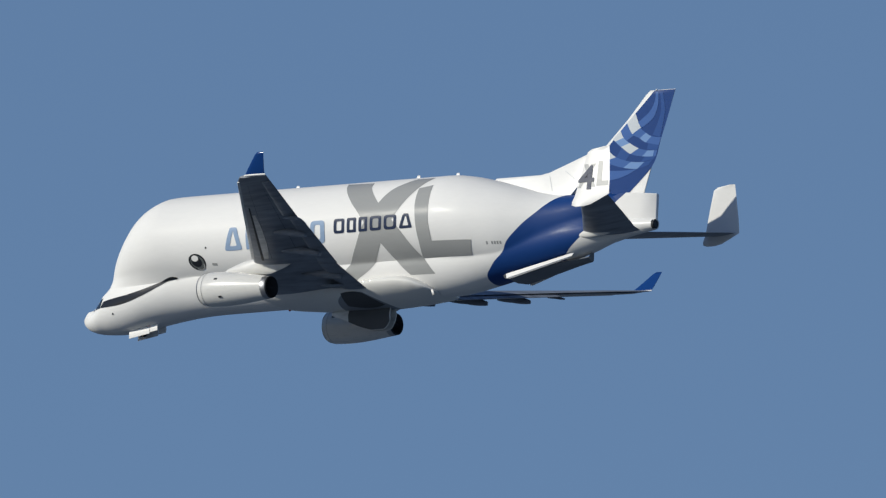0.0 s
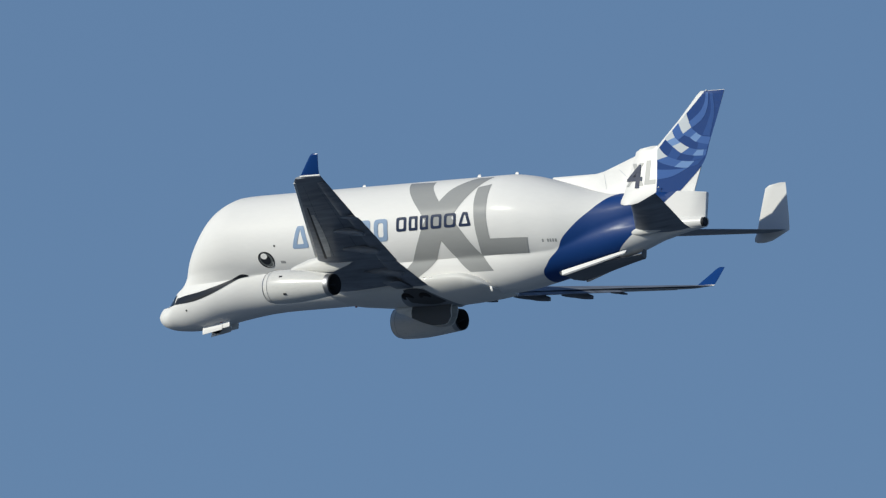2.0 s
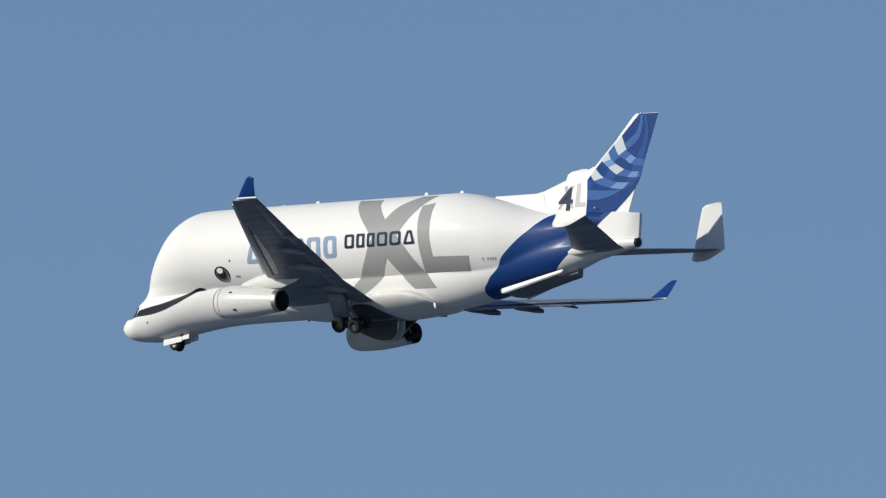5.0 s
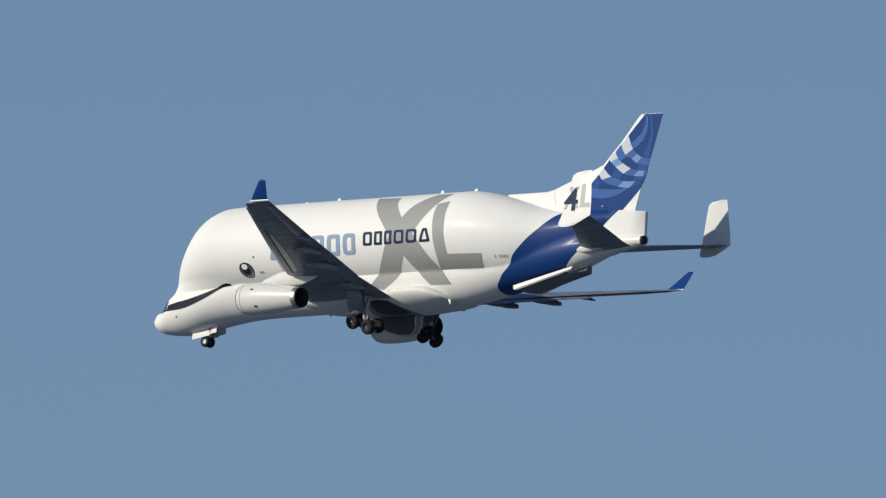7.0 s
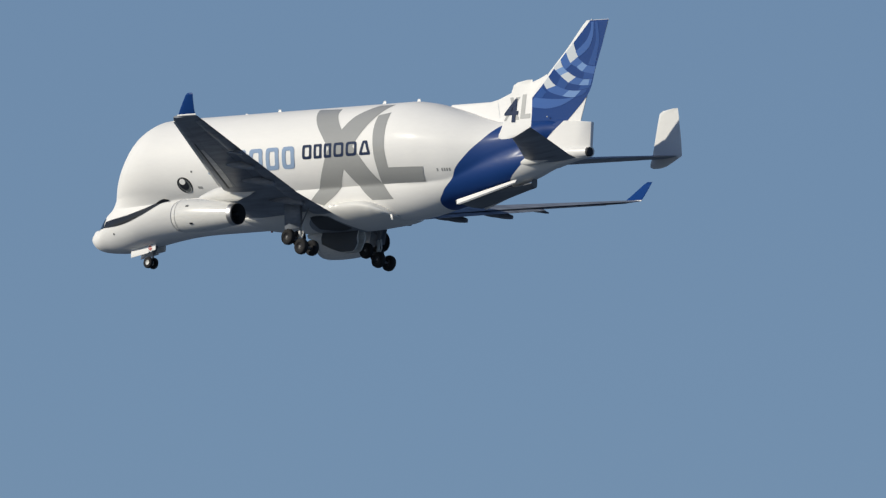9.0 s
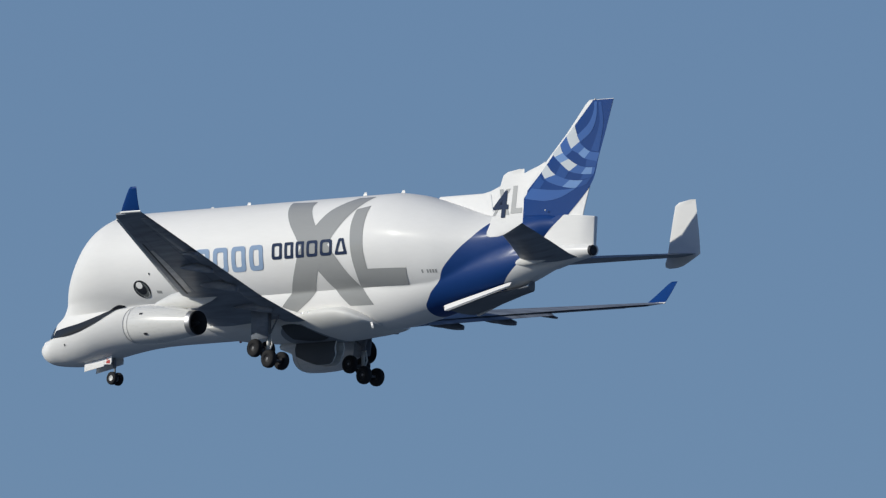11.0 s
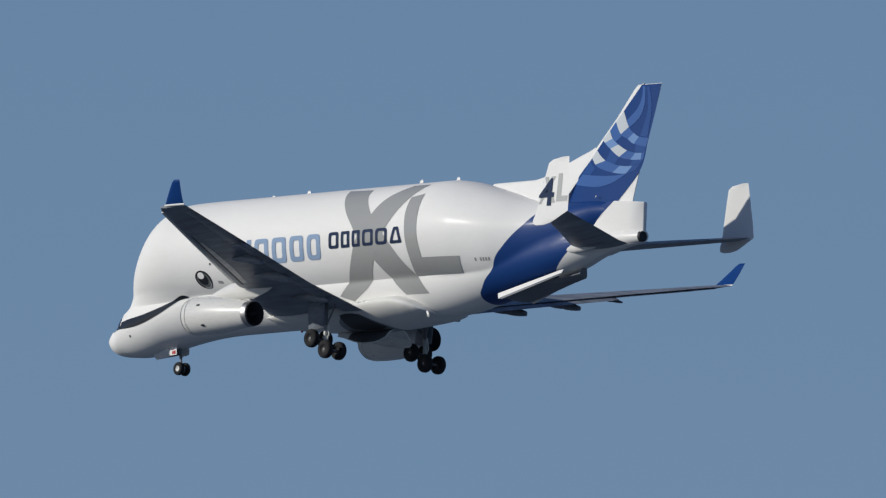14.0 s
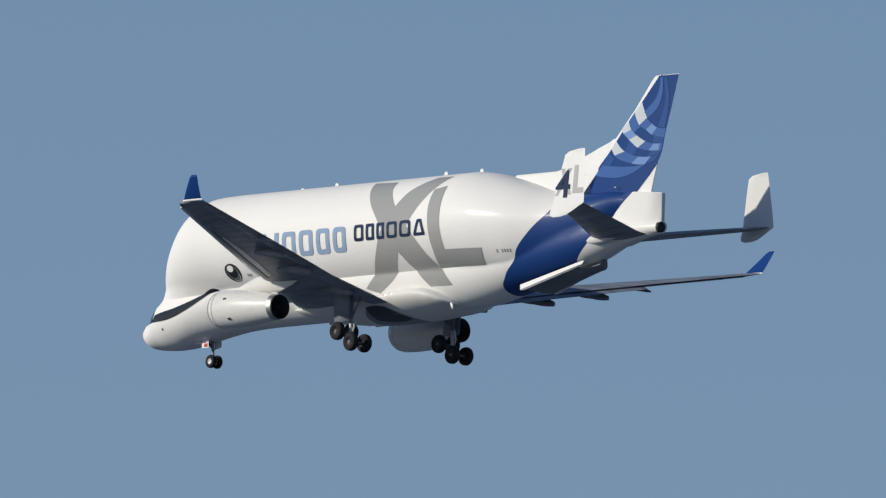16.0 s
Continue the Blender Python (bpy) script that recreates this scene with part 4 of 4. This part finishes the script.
lay("grey_stroke", ([(62.1, 6.5), (62.7, 6.5), (63.3, 6.5)], [(62.1, 6.08), (62.7, 6.08), (63.3, 6.08)]), PLATE_GREY, ep_port, "grey stroke", surf=plate_y, lift=0.022)
cu = bpy.data.curves.new("figure", "FONT")
cu.body, cu.size, cu.extrude, cu.offset = "4", 3.0, 0.004, 0.05
tmp = bpy.data.objects.new("figure", cu)
scene.collection.objects.link(tmp)
bpy.context.view_layer.update()
me = bpy.data.meshes.new_from_object(tmp.evaluated_get(bpy.context.evaluated_depsgraph_get()))
bpy.data.objects.remove(tmp)
for v in me.vertices:
    v.co.x *= 1.12
me.materials.clear()
me.materials.append(NAVY)
num = new("number_mark", me)
num.parent = ep_port
num.matrix_local = Matrix.Translation(V(60.15, plate_y(61, 5.85) + 0.045, 5.85)) @ Matrix(((-1, 0, 0, 0), (0, 0, 1, 0), (0, 1, 0, 0), (0, 0, 0, 1))) @ Matrix.Rotation(radians(-4.9), 4, "X")
tagged(num, label="navy figure four")


# open wheel bay in the flank of the belly fairing
lay("wheel_bay", ([(30.0, -0.2), (30.7, -0.12), (31.7, -0.15), (32.4, -0.35)], [(29.8, -1.05), (31.0, -1.18), (32.4, -1.2), (33.6, -1.1)]), BAY,
    next(o for o in plane.children if o.name == "belly_fairing"), "dark open wheel bay", surf=fairing_y, lift=0.02)


# panel seams of the dorsal ramp
def ramp_y(s, z):
    h = 0.10 + 0.16 * min(max((s - 44) / 8, 0), 1)
    top = 9.68 if s < 49 else 9.85 + (s - 49.9) * 0.34
    return h * (1 + 1.2 * min(max((top - 0.25 - z) / max(top - 7.15, 0.3), 0), 1))


dorsal = next(o for o in plane.children if o.name == "dorsal_fin")
for a, b in (((50.02, 9.5), (50.5, 8.1)), ((51.75, 9.8), (52.8, 9.05))):
    d = 0.02 if abs(a[0] - b[0]) < 0.6 else 0.03
    mid = ((a[0] + b[0]) / 2, (a[1] + b[1]) / 2)
    lay("panel_seam", ([(p[0] - d, p[1]) for p in (a, mid, b)], [(p[0] + d, p[1]) for p in (a, mid, b)]), PALE, dorsal, "thin grey panel seam", surf=ramp_y, lift=0.02)


# ---- aerials on the crown ----
def make_aerial(s, h, w, base=None):
    z = (crown_tail(s) if base is None else base) - 0.05
    rings = [[V(s + k * h * 0.5 + x * w * (1 - 0.5 * k), q * w * 0.5, z + h * k) for x, q in airfoil(6, 0.2, 0)] for k in (0, 1)]
    part("aerial", loft(rings), WHITE, plane, "small white blade aerial")


for s, h in ((18.1, 0.2), (22.2, 0.34), (35.3, 0.4), (39.6, 0.34)):
    make_aerial(s, h, 0.55)

rings = [[V(39.2 + 0.2 * k + x * 0.24, 2.25 + q * 0.3, -0.3 - 0.5 * k) for x, q in airfoil(6, 0.25, 0)] for k in (0, 1)]
part("aerial", loft(rings), WHITE, plane, "small white blade aerial")
for s, y, z in ((32.6, 3.36, 0.62), (33.3, 3.36, 0.66)):
    bm = bmesh.new()
    bmesh.ops.create_icosphere(bm, subdivisions=2, radius=0.1, matrix=Matrix.Translation(V(s, y, z)) @ Matrix.Diagonal((2.2, 0.6, 0.7, 1)))
    part("light_cover", bm, METAL_BRIGHT, plane, "small bright light cover")

# red flashing beacon dome under the belly and a clear lamp at the root of the fin
bm = bmesh.new()
bmesh.ops.create_icosphere(bm, subdivisions=2, radius=0.1, matrix=Matrix.Translation(V(22.3, 0.0, fair_low(22.3) - 0.04)) @ Matrix.Diagonal((1.3, 0.9, 0.9, 1)))
part("beacon", bm, RED, plane, "small red beacon dome under the belly")
for s, y, z in ((56.45, 0.49, 7.86), (61.0, 0.1, 16.46)):
    bm = bmesh.new()
    bmesh.ops.create_icosphere(bm, subdivisions=2, radius=0.08, matrix=Matrix.Translation(V(s, y, z)))
    part("light_cover", bm, WHITE, plane, "small white lamp cover")

# ---- the field below: one sheet out to the horizon ----
bm = bmesh.new()
bmesh.ops.create_grid(bm, x_segments=8, y_segments=8, size=30000)
me = bpy.data.meshes.new("ground")
bm.to_mesh(me)
bm.free()
me.materials.append(LEAF)
tagged(new("ground", me), label="flat blue-green land under thin haze", category="ground", kind="structure")


# ---- what moves ----
def motions():
    walk(plane, [
        (0, pose(1739.005, -2368.234, 532.536)),
        (0.25, pose(1752.818, -2366.635, 532.358)),
        (0.5, pose(1766.774, -2365.043, 532.157)),
        (0.75, pose(1780.995, -2363.299, 531.894)),
        (1, pose(1795.614, -2362.165, 531.588)),
        (1.25, pose(1811.205, -2363.040, 531.309)),
        (1.5, pose(1827.252, -2364.629, 530.866)),
        (1.75, pose(1843.066, -2365.668, 530.041)),
        (2, pose(1859.018, -2366.678, 528.856)),
        (2.25, pose(1875.581, -2368.094, 527.268)),
        (2.5, pose(1891.786, -2368.923, 525.157)),
        (2.75, pose(1906.926, -2368.569, 522.482)),
        (3, pose(1921.099, -2366.925, 519.281)),
        (3.25, pose(1934.133, -2363.649, 515.611)),
        (3.5, pose(1946.667, -2359.526, 511.591)),
        (3.75, pose(1959.112, -2354.901, 507.288)),
        (4, pose(1971.195, -2349.684, 502.664)),
        (4.25, pose(1982.670, -2343.787, 497.678)),
        (4.5, pose(1994.026, -2337.756, 492.448)),
        (4.75, pose(2005.540, -2331.787, 486.957)),
        (5, pose(2017.258, -2326.381, 481.455)),
        (5.2, pose(2027.418, -2323.700, 477.408)),
        (5.43, pose(2040.022, -2322.243, 473.094)),
        (5.66, pose(2053.722, -2322.167, 468.939)),
        (5.89, pose(2068.180, -2323.047, 464.910)),
        (6.12, pose(2083.050, -2324.461, 460.976)),
        (6.35, pose(2097.975, -2325.986, 457.112)),
        (6.58, pose(2112.590, -2327.199, 453.295)),
        (6.81, pose(2126.516, -2327.676, 449.507)),
        (7.04, pose(2139.368, -2326.991, 445.731)),
        (7.27, pose(2150.753, -2324.723, 441.955)),
        (7.5, pose(2160.270, -2320.453, 438.168)),
        (7.75, pose(2169.239, -2314.535, 434.142)),
        (8, pose(2177.495, -2308.133, 430.896)),
        (8.25, pose(2184.092, -2300.299, 428.474)),
        (8.5, pose(2188.767, -2290.438, 426.255)),
        (8.75, pose(2168.328, -2254.110, 419.696)),
        (9, pose(2112.459, -2181.286, 406.387)),
        (9.2, pose(2004.054, -2057.927, 383.186)),
        (9.4, pose(1945.456, -1986.111, 368.789)),
        (9.6, pose(1916.563, -1945.010, 359.803)),
        (9.84, pose(1909.357, -1924.010, 354.459)),
        (10.09, pose(1905.446, -1905.903, 349.588)),
        (10.33, pose(1904.342, -1891.298, 345.433)),
        (10.57, pose(1905.068, -1878.625, 341.656)),
        (10.81, pose(1906.872, -1867.137, 338.131)),
        (11.06, pose(1909.090, -1855.646, 334.602)),
        (11.3, pose(1910.764, -1844.337, 331.232)),
        (11.5, pose(1912.359, -1835.304, 328.585)),
        (11.75, pose(1916.430, -1827.077, 325.966)),
        (12, pose(1920.955, -1819.798, 323.510)),
        (12.25, pose(1925.424, -1812.637, 320.846)),
        (12.5, pose(1930.372, -1806.270, 318.429)),
        (12.75, pose(1936.277, -1801.150, 316.573)),
        (13, pose(1942.118, -1796.403, 315.049)),
        (13.25, pose(1947.311, -1791.690, 313.859)),
        (13.5, pose(1952.272, -1787.024, 312.779)),
        (13.75, pose(1957.191, -1782.337, 311.653)),
        (14, pose(1962.013, -1777.496, 310.500)),
        (14.25, pose(1966.723, -1772.320, 309.293)),
        (14.5, pose(1971.537, -1767.008, 308.037)),
        (14.75, pose(1976.673, -1761.747, 306.733)),
        (15, pose(1982.088, -1756.334, 305.342)),
        (15.25, pose(1987.751, -1750.482, 303.789)),
        (15.5, pose(1993.697, -1744.430, 302.127)),
        (15.75, pose(2000.738, -1738.970, 300.482)),
        (16, pose(2008.407, -1733.867, 298.861)),
    ])
    # main legs swing down and outward from the belly
    port = ((0, 90), (2, 80), (3, 63), (4, 42), (4.5, 33), (5, 26), (5.2, 23), (7.5, 11), (8, 8), (8.5, 5), (9, 2), (9.6, 0), (16, 0))
    starboard = ((0, 90), (2, 82), (3, 70), (4, 56), (5, 46), (5.2, 43), (7.5, 19), (8, 14), (8.5, 10), (9, 5), (9.6, 2), (11.3, 0), (16, 0))
    for ob, side, swing in ((main_port, -1, port), (main_starboard, 1, starboard)):
        home = ob.location.copy()
        walk(ob, [(t, Matrix.Translation(home) @ Matrix.Rotation(radians(side * a), 4, "X")) for t, a in swing])
    # each leg lengthens and its bogie trims from level to tail low as it comes down
    for trucks, hub in ((bogie_port, pivot_port), (bogie_starboard, pivot_starboard)):
        for ob in trucks:
            base = Matrix.Translation(ob.location)
            walk(ob, [(t, Matrix.Translation(hub + Vector((0, 0, up))) @ Matrix.Rotation(radians(a), 4, "Y") @ Matrix.Translation(-hub) @ base)
                      for t, a, up in ((0, 28, 0.0), (2, 28, 0.2), (3, 27, 0.45), (4.5, 26, 0.55), (5.2, 23, 0.5), (7.5, 7, 0.1), (8.5, 0, 0), (16, 0, 0))])
    home = nose_gear.location.copy()
    walk(nose_gear, [(t, Matrix.Translation(home) @ Matrix.Rotation(radians(a), 4, "Y")) for t, a in
                     ((0, -86), (3, -80), (4, -72), (5, -63), (5.2, -61), (7.5, -48), (8, -45), (8.5, -41), (9, -33), (9.6, -22), (11.3, -2), (12, 0), (16, 0))])
    # the main bay doors fold up against the belly once the legs are down
    for ob, side in ((main_door_port, 1), (main_door_starboard, -1)):
        home = ob.location.copy()
        walk(ob, [(t, Matrix.Translation(home) @ Matrix.Rotation(radians(side * a), 4, "X")) for t, a in ((0, 0), (13.3, 0), (13.6, 14), (13.9, 42), (14.2, 76), (14.5, 104), (16, 104))])
    for ob, side in ((door_port, 1), (door_starboard, -1)):
        home = ob.location.copy()
        walk(ob, [(t, Matrix.Translation(home) @ Matrix.Rotation(radians(side * a), 4, "X")) for t, a in ((0, 0), (13.4, 0), (13.8, -30), (14.2, -70), (14.5, -84), (16, -84))])


motions()
